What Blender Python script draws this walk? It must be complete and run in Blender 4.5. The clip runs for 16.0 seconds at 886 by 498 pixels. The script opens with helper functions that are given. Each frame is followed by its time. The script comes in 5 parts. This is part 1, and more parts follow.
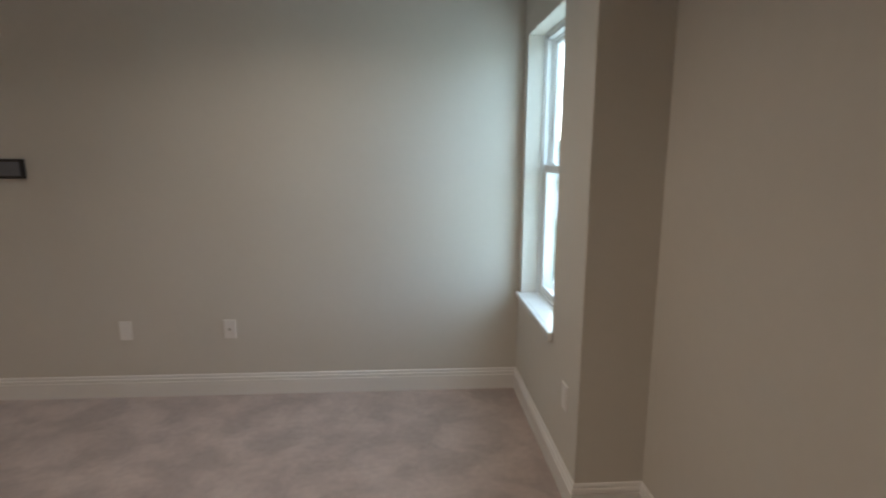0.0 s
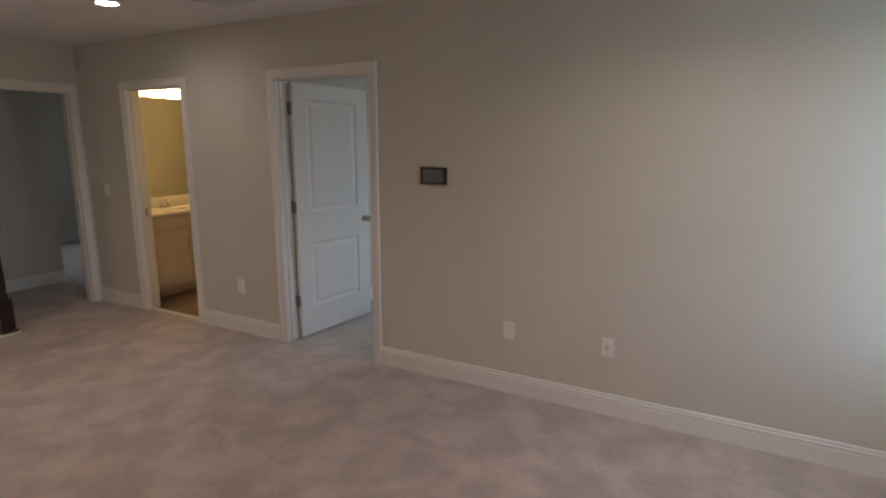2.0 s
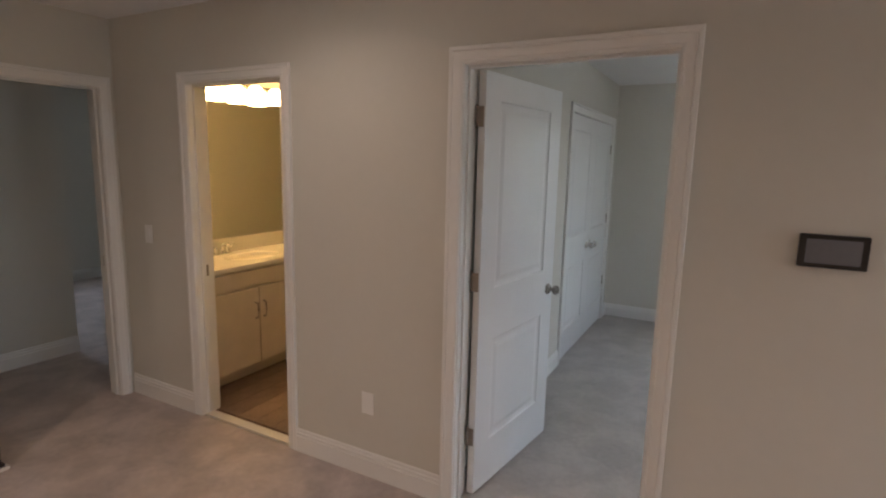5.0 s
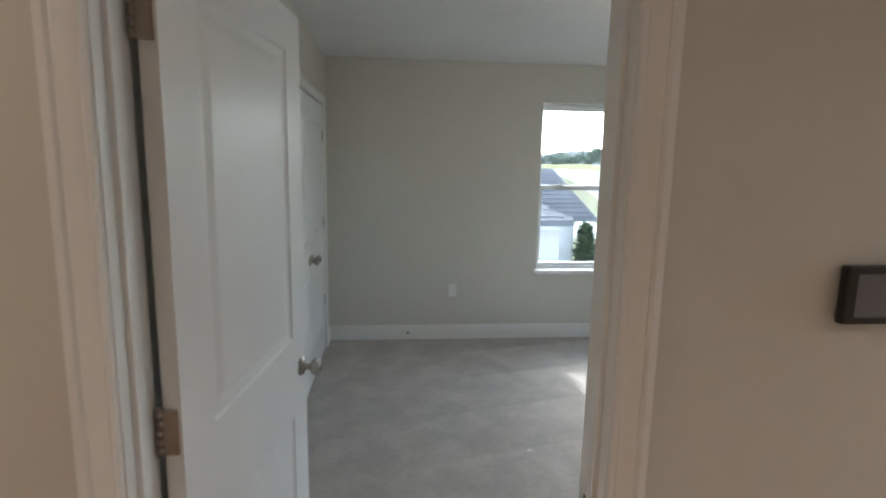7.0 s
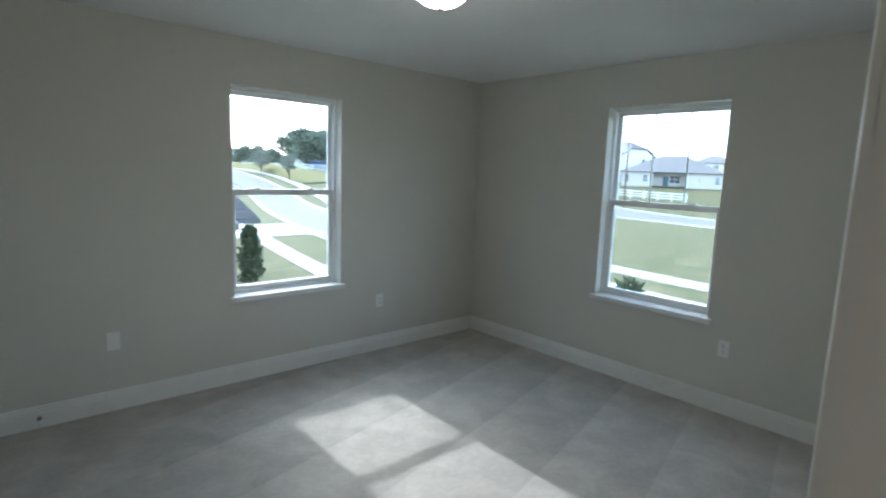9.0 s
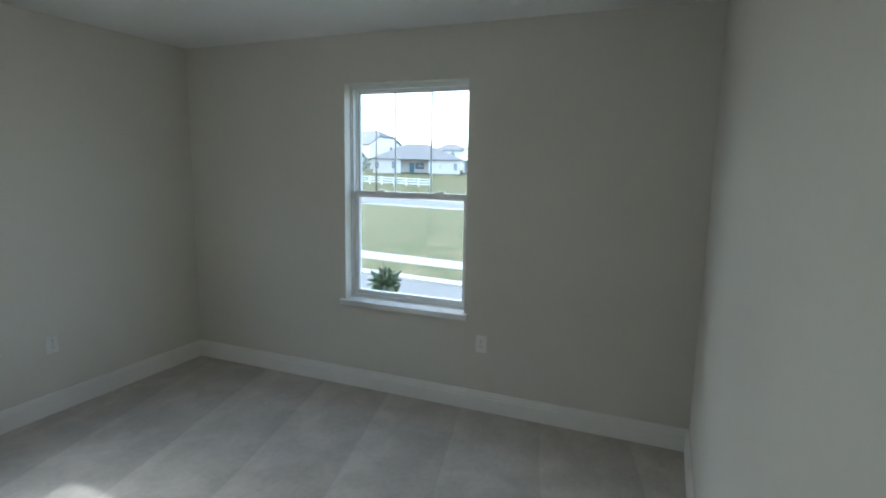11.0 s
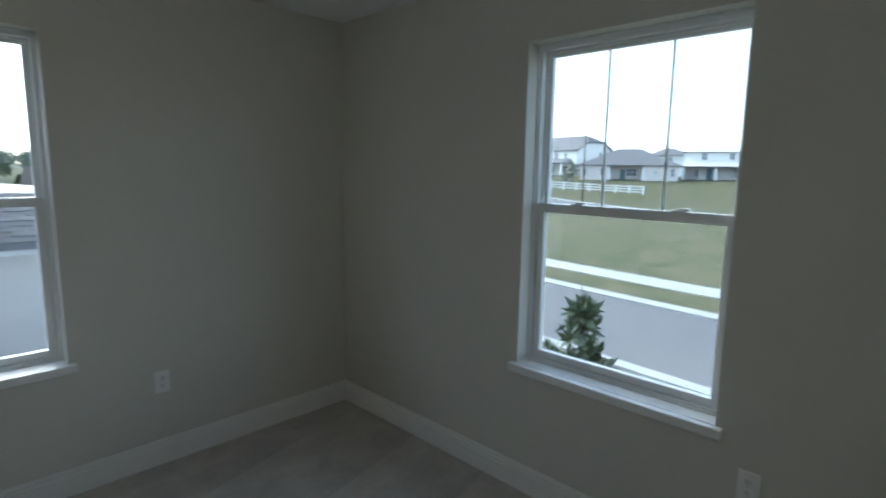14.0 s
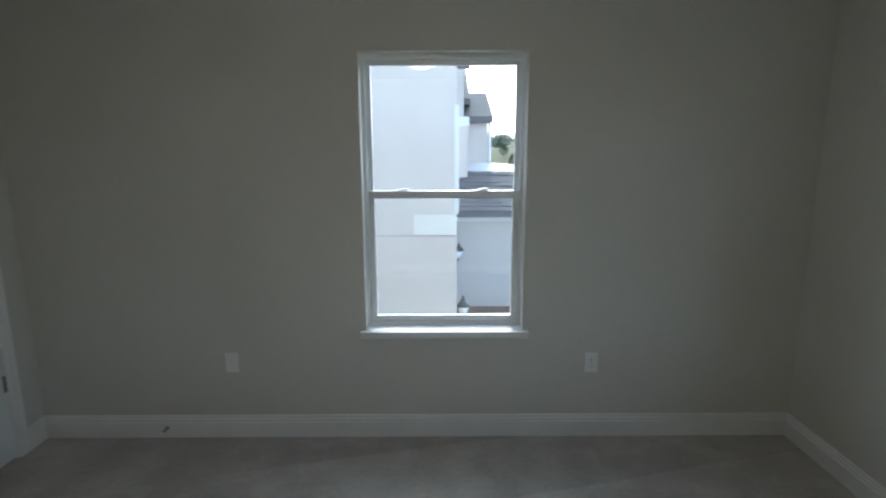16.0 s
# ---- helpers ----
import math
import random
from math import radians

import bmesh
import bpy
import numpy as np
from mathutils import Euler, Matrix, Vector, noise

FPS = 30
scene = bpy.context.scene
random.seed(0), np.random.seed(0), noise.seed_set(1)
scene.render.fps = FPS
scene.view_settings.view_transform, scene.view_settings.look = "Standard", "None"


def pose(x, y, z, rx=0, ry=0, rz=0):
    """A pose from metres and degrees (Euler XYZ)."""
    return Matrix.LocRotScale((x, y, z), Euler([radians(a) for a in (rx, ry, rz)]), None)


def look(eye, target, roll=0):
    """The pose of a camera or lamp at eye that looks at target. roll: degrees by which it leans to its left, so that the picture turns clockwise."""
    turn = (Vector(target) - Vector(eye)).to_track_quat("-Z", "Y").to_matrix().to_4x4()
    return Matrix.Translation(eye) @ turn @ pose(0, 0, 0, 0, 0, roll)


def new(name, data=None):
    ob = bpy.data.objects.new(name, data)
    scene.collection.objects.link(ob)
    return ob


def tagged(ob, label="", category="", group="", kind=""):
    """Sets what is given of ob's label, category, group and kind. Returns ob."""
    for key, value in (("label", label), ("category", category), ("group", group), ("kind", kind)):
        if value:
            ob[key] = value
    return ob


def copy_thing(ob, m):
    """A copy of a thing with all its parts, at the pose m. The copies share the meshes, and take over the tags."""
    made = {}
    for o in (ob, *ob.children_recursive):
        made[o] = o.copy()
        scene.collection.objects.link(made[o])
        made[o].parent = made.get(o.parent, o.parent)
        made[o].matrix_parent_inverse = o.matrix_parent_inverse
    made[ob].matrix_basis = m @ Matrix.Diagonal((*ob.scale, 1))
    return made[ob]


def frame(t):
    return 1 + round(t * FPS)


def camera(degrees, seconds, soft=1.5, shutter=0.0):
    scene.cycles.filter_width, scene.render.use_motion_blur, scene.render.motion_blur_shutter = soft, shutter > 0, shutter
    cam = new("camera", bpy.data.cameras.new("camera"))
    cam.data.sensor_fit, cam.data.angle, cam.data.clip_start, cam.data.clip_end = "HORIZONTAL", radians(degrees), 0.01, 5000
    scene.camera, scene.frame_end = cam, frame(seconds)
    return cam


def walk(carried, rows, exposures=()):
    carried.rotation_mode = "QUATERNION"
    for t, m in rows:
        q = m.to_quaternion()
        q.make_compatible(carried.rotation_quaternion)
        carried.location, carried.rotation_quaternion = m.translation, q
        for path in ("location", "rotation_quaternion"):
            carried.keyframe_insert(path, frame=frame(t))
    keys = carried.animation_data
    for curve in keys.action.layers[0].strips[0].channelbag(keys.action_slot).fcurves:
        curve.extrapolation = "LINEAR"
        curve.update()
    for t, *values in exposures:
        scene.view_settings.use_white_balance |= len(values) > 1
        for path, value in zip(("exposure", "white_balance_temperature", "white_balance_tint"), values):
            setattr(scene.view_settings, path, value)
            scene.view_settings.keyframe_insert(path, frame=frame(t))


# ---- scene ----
# ---- camera ----
cam = camera(79.3, 16.0, soft=2.0, shutter=0.3)
PATH = [
    (0, (3.565, -3.166, 1.467), (3.692, -1.202, 1.113), 0.2),
    (0.5, (3.516, -3.1, 1.488), (3.282, -1.148, 1.123), 0.5),
    (1, (3.453, -3.088, 1.504), (2.942, -1.191, 1.129), 0.5),
    (1.5, (3.301, -3.102, 1.531), (2.527, -1.298, 1.15), 0.3),
    (2, (3.004, -3.045, 1.571), (2.09, -1.308, 1.186), 0.2),
    (2.5, (2.661, -3.002, 1.616), (1.668, -1.307, 1.242), 0.6),
    (3, (2.316, -2.954, 1.63), (1.23, -1.306, 1.309), 1.4),
    (5.5, (0.801, -1.798, 1.623), (0.008, 0.009, 1.299), 1.2),
    (6, (0.611, -1.496, 1.598), (0.151, 0.424, 1.28), 1.6),
    (6.5, (0.501, -1.163, 1.588), (0.403, 0.809, 1.27), 1.1),
    (7, (0.439, -0.872, 1.59), (0.635, 1.093, 1.274), 1.1),
    (7.5, (0.37, -0.607, 1.625), (0.85, 1.306, 1.297), 2.1),
    (8, (0.376, -0.382, 1.625), (1.184, 1.42, 1.305), 2.2),
    (8.5, (0.384, -0.148, 1.602), (1.441, 1.524, 1.303), 2.0),
    (9, (0.368, 0.037, 1.59), (1.688, 1.512, 1.304), 2.1),
    (9.5, (0.483, 0.134, 1.596), (2.011, 1.392, 1.309), 2.0),
    (10, (0.613, 0.197, 1.576), (2.312, 1.215, 1.296), 2.0),
    (12.5, (1.748, 0.635, 1.62), (3.601, 1.319, 1.308), 0.8),
    (13, (1.959, 0.767, 1.594), (3.778, 1.541, 1.29), 0.7),
    (13.5, (2.078, 0.876, 1.585), (3.734, 1.953, 1.273), 0.7),
    (14, (2.148, 0.935, 1.562), (3.564, 2.316, 1.27), 0.9),
    (14.5, (2.247, 0.999, 1.566), (3.287, 2.679, 1.255), 0.6),
    (15, (2.291, 0.993, 1.598), (2.907, 2.863, 1.246), -0.1),
    (15.5, (2.263, 1.001, 1.628), (2.551, 2.946, 1.263), -0.0),
    (16, (2.193, 0.984, 1.663), (2.196, 2.946, 1.279), -0.2),
]
EXPOSURES = [(0.0, 2.92, 5480, 7), (1.0, 2.85, 5480, 7), (2.0, 3.1, 5580, 13), (3.0, 3.18, 5710, 15), (5.5, 3.51, 5710, 15), (6.5, 3.44, 5630, 13), (7.0, 3.53, 5690, 9), (7.5, 3.42, 5590, 7), (8.0, 3.26, 5470, 6), (9.0, 3.12, 5400, 5), (10.0, 3.3, 5420, 5), (12.5, 2.45, 5600, 7), (13.5, 2.22, 5520, 6), (15.0, 2.67, 5450, 6), (16.0, 2.62, 5580, 8)]
walk(cam, [(t, look(eye, target, roll)) for t, eye, target, roll in PATH], EXPOSURES)

# ---- world and sun ----
SUN_EL, SUN_AZ = 37.9, 1.0          # degrees above the horizon; degrees from +y towards +x
world = bpy.data.worlds.new("sky")
scene.world = world
world.use_nodes = True
wn = world.node_tree.nodes
sky = wn.new("ShaderNodeTexSky")
sky.sky_type = "NISHITA"
sky.sun_disc = False
sky.sun_elevation = radians(SUN_EL)
sky.sun_rotation = radians(SUN_AZ)
sky.dust_density, sky.air_density, sky.ozone_density = 2.0, 0.8, 0.3
wn["Background"].inputs["Strength"].default_value = 0.15
haze = wn.new("ShaderNodeHueSaturation")     # a hazy, milky sky
haze.inputs["Saturation"].default_value = 0.6
world.node_tree.links.new(sky.outputs[0], haze.inputs["Color"])
world.node_tree.links.new(haze.outputs[0], wn["Background"].inputs["Color"])

sun = new("sun", bpy.data.lights.new("sun", "SUN"))
sun.data.energy, sun.data.angle, sun.data.color = 0.33, radians(0.53), (1.0, 0.95, 0.87)
to_sun = Vector((math.sin(radians(SUN_AZ)) * math.cos(radians(SUN_EL)), math.cos(radians(SUN_AZ)) * math.cos(radians(SUN_EL)), math.sin(radians(SUN_EL))))
sun.matrix_world = Matrix.Translation((6, 40, 60)) @ to_sun.to_track_quat("Z", "Y").to_matrix().to_4x4()


# ---- materials ----
def material(name, color, rough=0.6, metal=0.0, vary=0.06, scale=6.0, bump=0.0, bump_scale=200.0, spec=0.5, color2=None, piece=0.0, detail=4.0):
    """Principled surface with colour variation at two scales and a fine relief."""
    m = bpy.data.materials.new(name)
    m.use_nodes = True
    nt = m.node_tree
    n, l = nt.nodes, nt.links
    p = n["Principled BSDF"]
    co = n.new("ShaderNodeTexCoord")
    big = n.new("ShaderNodeTexNoise")
    big.inputs["Scale"].default_value, big.inputs["Detail"].default_value = scale, detail
    fine = n.new("ShaderNodeTexNoise")
    fine.inputs["Scale"].default_value, fine.inputs["Detail"].default_value = scale * 14, 2
    l.new(co.outputs["Object"], big.inputs["Vector"])
    l.new(co.outputs["Object"], fine.inputs["Vector"])
    add = n.new("ShaderNodeMath")
    add.operation = "MULTIPLY_ADD"
    l.new(fine.outputs["Fac"], add.inputs[0])
    add.inputs[1].default_value = 0.45
    l.new(big.outputs["Fac"], add.inputs[2])
    ramp = n.new("ShaderNodeValToRGB")
    c2 = color2 or tuple(min(1, c * (1 + vary * 2)) for c in color)
    c1 = color if color2 else tuple(c * (1 - vary * 2) for c in color)
    ramp.color_ramp.elements[0].position, ramp.color_ramp.elements[1].position = 0.42, 1.02
    ramp.color_ramp.elements[0].color, ramp.color_ramp.elements[1].color = (*c1, 1), (*c2, 1)
    l.new(add.outputs[0], ramp.inputs["Fac"])
    out = ramp.outputs["Color"]
    if piece:
        info = n.new("ShaderNodeObjectInfo")
        hsv = n.new("ShaderNodeHueSaturation")
        rng = n.new("ShaderNodeMapRange")
        rng.inputs["To Min"].default_value, rng.inputs["To Max"].default_value = 1 - piece, 1 + piece
        l.new(info.outputs["Random"], rng.inputs["Value"])
        l.new(rng.outputs[0], hsv.inputs["Value"])
        l.new(out, hsv.inputs["Color"])
        out = hsv.outputs["Color"]
    l.new(out, p.inputs["Base Color"])
    rr = n.new("ShaderNodeMapRange")
    rr.inputs["To Min"].default_value, rr.inputs["To Max"].default_value = max(0.02, rough - 0.06), min(1, rough + 0.06)
    l.new(big.outputs["Fac"], rr.inputs["Value"])
    l.new(rr.outputs[0], p.inputs["Roughness"])
    p.inputs["Metallic"].default_value = metal
    p.inputs["Specular IOR Level"].default_value = spec
    if bump:
        b = n.new("ShaderNodeTexNoise")
        b.inputs["Scale"].default_value, b.inputs["Detail"].default_value = bump_scale, 3
        l.new(co.outputs["Object"], b.inputs["Vector"])
        bp = n.new("ShaderNodeBump")
        bp.inputs["Strength"].default_value, bp.inputs["Distance"].default_value = bump, 0.004
        l.new(b.outputs["Fac"], bp.inputs["Height"])
        l.new(bp.outputs["Normal"], p.inputs["Normal"])
    return m


def carpet_material(name, color, stripes):
    """Cut-pile carpet: tuft relief, brushed blotches of footprints, and in one room the lanes of a vacuum cleaner."""
    m = material(name, color, rough=0.95, vary=0.05, scale=30, bump=0.9, bump_scale=260, spec=0.15)
    nt = m.node_tree
    n, l = nt.nodes, nt.links
    p = n["Principled BSDF"]
    before = p.inputs["Base Color"].links[0].from_socket
    co = n.new("ShaderNodeTexCoord")
    warp = n.new("ShaderNodeTexNoise")
    warp.inputs["Scale"].default_value, warp.inputs["Detail"].default_value, warp.inputs["Distortion"].default_value = 4.2, 5, 0.35
    l.new(co.outputs["Object"], warp.inputs["Vector"])
    blot = n.new("ShaderNodeValToRGB")
    blot.color_ramp.elements[0].position, blot.color_ramp.elements[1].position = 0.40, 0.64
    blot.color_ramp.elements[0].color, blot.color_ramp.elements[1].color = (0.80, 0.80, 0.80, 1), (1.1, 1.1, 1.1, 1)
    l.new(warp.outputs["Fac"], blot.inputs["Fac"])
    mul = n.new("ShaderNodeMixRGB")
    mul.blend_type = "MULTIPLY"
    mul.inputs["Fac"].default_value = 0.65 if stripes else 0.9
    l.new(before, mul.inputs["Color1"])
    l.new(blot.outputs["Color"], mul.inputs["Color2"])
    out = mul.outputs["Color"]
    if stripes:
        mp = n.new("ShaderNodeMapping")
        mp.inputs["Rotation"].default_value = (0, 0, radians(-103))
        l.new(co.outputs["Object"], mp.inputs["Vector"])
        wave = n.new("ShaderNodeTexWave")
        wave.bands_direction, wave.wave_profile = "X", "SAW"
        wave.inputs["Scale"].default_value, wave.inputs["Distortion"].default_value = 0.60, 0.6
        wave.inputs["Detail"].default_value, wave.inputs["Detail Scale"].default_value = 1.5, 0.6
        l.new(mp.outputs["Vector"], wave.inputs["Vector"])
        lane = n.new("ShaderNodeValToRGB")
        lane.color_ramp.elements[0].position, lane.color_ramp.elements[1].position = 0.05, 0.9
        lane.color_ramp.elements[0].color, lane.color_ramp.elements[1].color = (0.885, 0.885, 0.885, 1), (1.06, 1.06, 1.06, 1)
        l.new(wave.outputs["Fac"], lane.inputs["Fac"])
        # the lanes are trodden out towards the door and the closet
        wide = n.new("ShaderNodeTexNoise")
        wide.inputs["Scale"].default_value, wide.inputs["Detail"].default_value = 1.1, 3
        l.new(co.outputs["Object"], wide.inputs["Vector"])
        where = n.new("ShaderNodeSeparateXYZ")
        l.new(co.outputs["Object"], where.inputs[0])
        shift = n.new("ShaderNodeMath")
        shift.operation = "MULTIPLY_ADD"
        shift.inputs[1].default_value = 2.4
        l.new(wide.outputs["Fac"], shift.inputs[0])
        l.new(where.outputs["X"], shift.inputs[2])
        kept = n.new("ShaderNodeMapRange")
        kept.inputs["From Min"].default_value, kept.inputs["From Max"].default_value = 1.9, 2.8
        kept.inputs["To Min"].default_value, kept.inputs["To Max"].default_value = 0.15, 0.9
        l.new(shift.outputs[0], kept.inputs["Value"])
        mul2 = n.new("ShaderNodeMixRGB")
        mul2.blend_type = "MULTIPLY"
        l.new(kept.outputs[0], mul2.inputs["Fac"])
        l.new(out, mul2.inputs["Color1"])
        l.new(lane.outputs["Color"], mul2.inputs["Color2"])
        out = mul2.outputs["Color"]
    l.new(out, p.inputs["Base Color"])
    p.inputs["Sheen Weight"].default_value = 0.25
    return m


def glow_material(name, color, strength):
    m = bpy.data.materials.new(name)
    m.use_nodes = True
    p = m.node_tree.nodes["Principled BSDF"]
    p.inputs["Base Color"].default_value = (0.9, 0.88, 0.84, 1)
    p.inputs["Roughness"].default_value = 0.3
    p.inputs["Emission Color"].default_value = (*color, 1)
    p.inputs["Emission Strength"].default_value = strength
    return m


def glass_material(name, tint):
    """Window glass: thin, clear, with a mirror sheen that grows towards grazing angles."""
    m = bpy.data.materials.new(name)
    m.use_nodes = True
    n, l = m.node_tree.nodes, m.node_tree.links
    n.remove(n["Principled BSDF"])
    clear, gloss, mix, fr = n.new("ShaderNodeBsdfTransparent"), n.new("ShaderNodeBsdfGlossy"), n.new("ShaderNodeMixShader"), n.new("ShaderNodeLayerWeight")
    clear.inputs["Color"].default_value = (*tint, 1)
    gloss.inputs["Roughness"].default_value = 0.01
    curve, scale = n.new("ShaderNodeMath"), n.new("ShaderNodeMath")
    curve.operation, scale.operation = "POWER", "MULTIPLY_ADD"
    curve.inputs[1].default_value = 5.0
    scale.inputs[1].default_value, scale.inputs[2].default_value = 0.8, 0.075
    l.new(fr.outputs["Facing"], curve.inputs[0])
    l.new(curve.outputs[0], scale.inputs[0])
    l.new(scale.outputs[0], mix.inputs["Fac"])
    l.new(clear.outputs[0], mix.inputs[1])
    l.new(gloss.outputs[0], mix.inputs[2])
    l.new(mix.outputs[0], n["Material Output"].inputs["Surface"])
    return m


WALL = material("wall_paint", (0.62, 0.60, 0.54), rough=0.62, vary=0.012, scale=1.6, bump=0.1, bump_scale=95, spec=0.35)
CEIL = material("ceiling_paint", (0.76, 0.755, 0.74), rough=0.85, vary=0.015, scale=2.0, bump=0.5, bump_scale=60, spec=0.2)
TRIM = material("trim_paint", (0.78, 0.77, 0.74), rough=0.32, vary=0.012, scale=3.0, bump=0.04, bump_scale=60)
DOOR = material("door_paint", (0.78, 0.785, 0.775), rough=0.34, vary=0.012, scale=4.0, bump=0.06, bump_scale=90)
VINYL = material("window_vinyl", (0.78, 0.79, 0.78), rough=0.3, vary=0.01, scale=5.0)
STONE = material("sill_marble", (0.76, 0.76, 0.74), rough=0.22, vary=0.05, scale=7.0)
PLATE = material("plate_plastic", (0.8, 0.79, 0.76), rough=0.35, vary=0.01)
SLOT = material("slot_dark", (0.05, 0.05, 0.05), rough=0.5)
CARPET = carpet_material("carpet_loft", (0.49, 0.415, 0.375), False)
CARPET_B = carpet_material("carpet_bedroom", (0.50, 0.468, 0.427), True)
NICKEL = material("satin_nickel", (0.42, 0.39, 0.35), rough=0.28, metal=1.0, vary=0.04, scale=20)
BRONZE = material("hinge_metal", (0.30, 0.26, 0.22), rough=0.38, metal=1.0, vary=0.06, scale=30)
CHROME = material("chrome", (0.75, 0.75, 0.75), rough=0.08, metal=1.0, vary=0.01)
BLACK = material("black_plastic", (0.012, 0.011, 0.011), rough=0.3, vary=0.1)
SCREEN = material("screen_glass", (0.15, 0.155, 0.175), rough=0.1, vary=0.05, scale=3)
ESPRESSO = material("stained_wood", (0.022, 0.012, 0.010), rough=0.3, vary=0.25, scale=18, bump=0.1, bump_scale=60)
CABINET = material("cabinet_laminate", (0.60, 0.53, 0.43), rough=0.4, vary=0.03, scale=9)
COUNTER = material("cultured_marble", (0.78, 0.74, 0.66), rough=0.14, vary=0.03, scale=5)
PLANK = material("wood_plank", (0.23, 0.155, 0.105), rough=0.4, vary=0.22, scale=5, bump=0.15, bump_scale=50, piece=0.18)
STRIP = material("threshold", (0.72, 0.68, 0.6), rough=0.4, vary=0.03)
GLASS = glass_material("window_glass", (0.93, 0.97, 0.95))
MIRROR = material("mirror_silver", (0.86, 0.87, 0.84), rough=0.02, metal=1.0, vary=0.0)
BULB_WARM = glow_material("vanity_glass", (1.0, 0.58, 0.17), 2.7)
BULB_DOME = glow_material("dome_glass", (1.0, 0.88, 0.70), 4.0)
BULB_CAN = glow_material("can_lens", (1.0, 0.82, 0.62), 6.0)
STUCCO = material("stucco_white", (0.78, 0.75, 0.71), rough=0.9, vary=0.03, scale=2.0, bump=0.6, bump_scale=40, spec=0.2)
STUCCO_G = material("stucco_grey", (0.65, 0.59, 0.555), rough=0.9, vary=0.03, scale=2.0, bump=0.6, bump_scale=40, spec=0.2)
STUCCO_D = material("stucco_taupe_and_shade", (0.52, 0.485, 0.46), rough=0.9, vary=0.03, scale=2.0, bump=0.5, bump_scale=40, spec=0.2)
TRIM_OUT = material("outdoor_trim", (0.75, 0.75, 0.76), rough=0.7, vary=0.02, scale=3)
SHINGLE = material("asphalt_shingle", (0.125, 0.118, 0.118), rough=0.9, vary=0.22, scale=3.5, bump=0.6, bump_scale=60, piece=0.2)
ROOF_FAR = material("far_shingle", (0.165, 0.155, 0.158), rough=0.9, vary=0.1, scale=0.6)
FASCIA = material("fascia", (0.13, 0.13, 0.14), rough=0.6, vary=0.05)
GRASS = material("grass", (0.050, 0.066, 0.027), rough=0.95, scale=0.8, color2=(0.165, 0.142, 0.085), bump=0.12, bump_scale=25, spec=0.1, detail=8)
CONCRETE = material("concrete", (0.37, 0.365, 0.355), rough=0.85, vary=0.06, scale=1.2, bump=0.3, bump_scale=60)
ASPHALT = material("asphalt", (0.132, 0.127, 0.127), rough=0.9, vary=0.06, scale=0.8, bump=0.08, bump_scale=80)
LEAF = material("leaf", (0.045, 0.068, 0.036), rough=0.45, vary=0.35, scale=9, color2=(0.09, 0.12, 0.05))
# distance haze is painted in: leaf colour lighter and greyer than real foliage
LEAF_HAZY = material("hazy_leaf", (0.16, 0.185, 0.145), rough=0.8, scale=0.9, color2=(0.22, 0.245, 0.18))
BARK = material("bark", (0.13, 0.10, 0.075), rough=0.9, vary=0.2, scale=12, bump=0.6, bump_scale=30)
FENCE = material("fence_vinyl", (0.78, 0.78, 0.78), rough=0.5, vary=0.02)
MULCH = material("mulch", (0.22, 0.16, 0.125), rough=0.95, vary=0.3, scale=14, bump=0.8, bump_scale=40, spec=0.1)
STRAW = material("tall_grass", (0.11, 0.11, 0.045), rough=0.95, scale=0.9, color2=(0.22, 0.19, 0.09), bump=0.5, bump_scale=14, spec=0.1, detail=8)
LEAF_PALE = material("pale_leaf", (0.22, 0.23, 0.18), rough=0.8, scale=0.9, color2=(0.32, 0.32, 0.27))
VAN_BLUE = material("van_paint", (0.03, 0.05, 0.16), rough=0.25, vary=0.03)
TYRE = material("tyre_rubber", (0.02, 0.02, 0.02), rough=0.8, vary=0.1)
PALE_ROOF = material("pale_roof_and_sheen", (0.62, 0.62, 0.63), rough=0.5, vary=0.04, scale=2)
DARKGLASS = material("far_window_glass", (0.06, 0.075, 0.09), rough=0.1, vary=0.1)
TEAL = material("far_door_paint", (0.05, 0.13, 0.17), rough=0.5, vary=0.05)
LAMP_OUT = material("lantern_metal", (0.10, 0.095, 0.09), rough=0.45, metal=0.6, vary=0.1)
FROST = material("lantern_glass", (0.8, 0.82, 0.84), rough=0.25, vary=0.03)
VENT_IN = material("vent_shadow", (0.74, 0.73, 0.71), rough=0.8, vary=0.05)
# dark backing colour stands for the shade inside the unmodelled duct
VENT_DARK = material("vent_duct_shade", (0.10, 0.10, 0.095), rough=0.8, vary=0.05)
DUSTY = material("vent_paint", (0.74, 0.73, 0.71), rough=0.5, vary=0.03)


# ---- mesh helpers ----
def link_mesh(name, bm, mat):
    me = bpy.data.meshes.new(name)
    bm.normal_update()
    bm.to_mesh(me)
    bm.free()
    for one in mat if isinstance(mat, (list, tuple)) else (mat,):
        me.materials.append(one)
    return new(name, me)


def part(name, bm, mat, parent, label=""):
    ob = link_mesh(name, bm, mat)
    ob.parent = parent
    return tagged(ob, label)


def solid(name, bm, mat, label, category, group="", kind=""):
    return tagged(link_mesh(name, bm, mat), label, category, group, kind)


def thing(name, m, label, category, group="", kind=""):
    ob = new(name)
    ob.empty_display_size = 0.1
    ob.matrix_world = m
    return tagged(ob, label, category, group, kind)


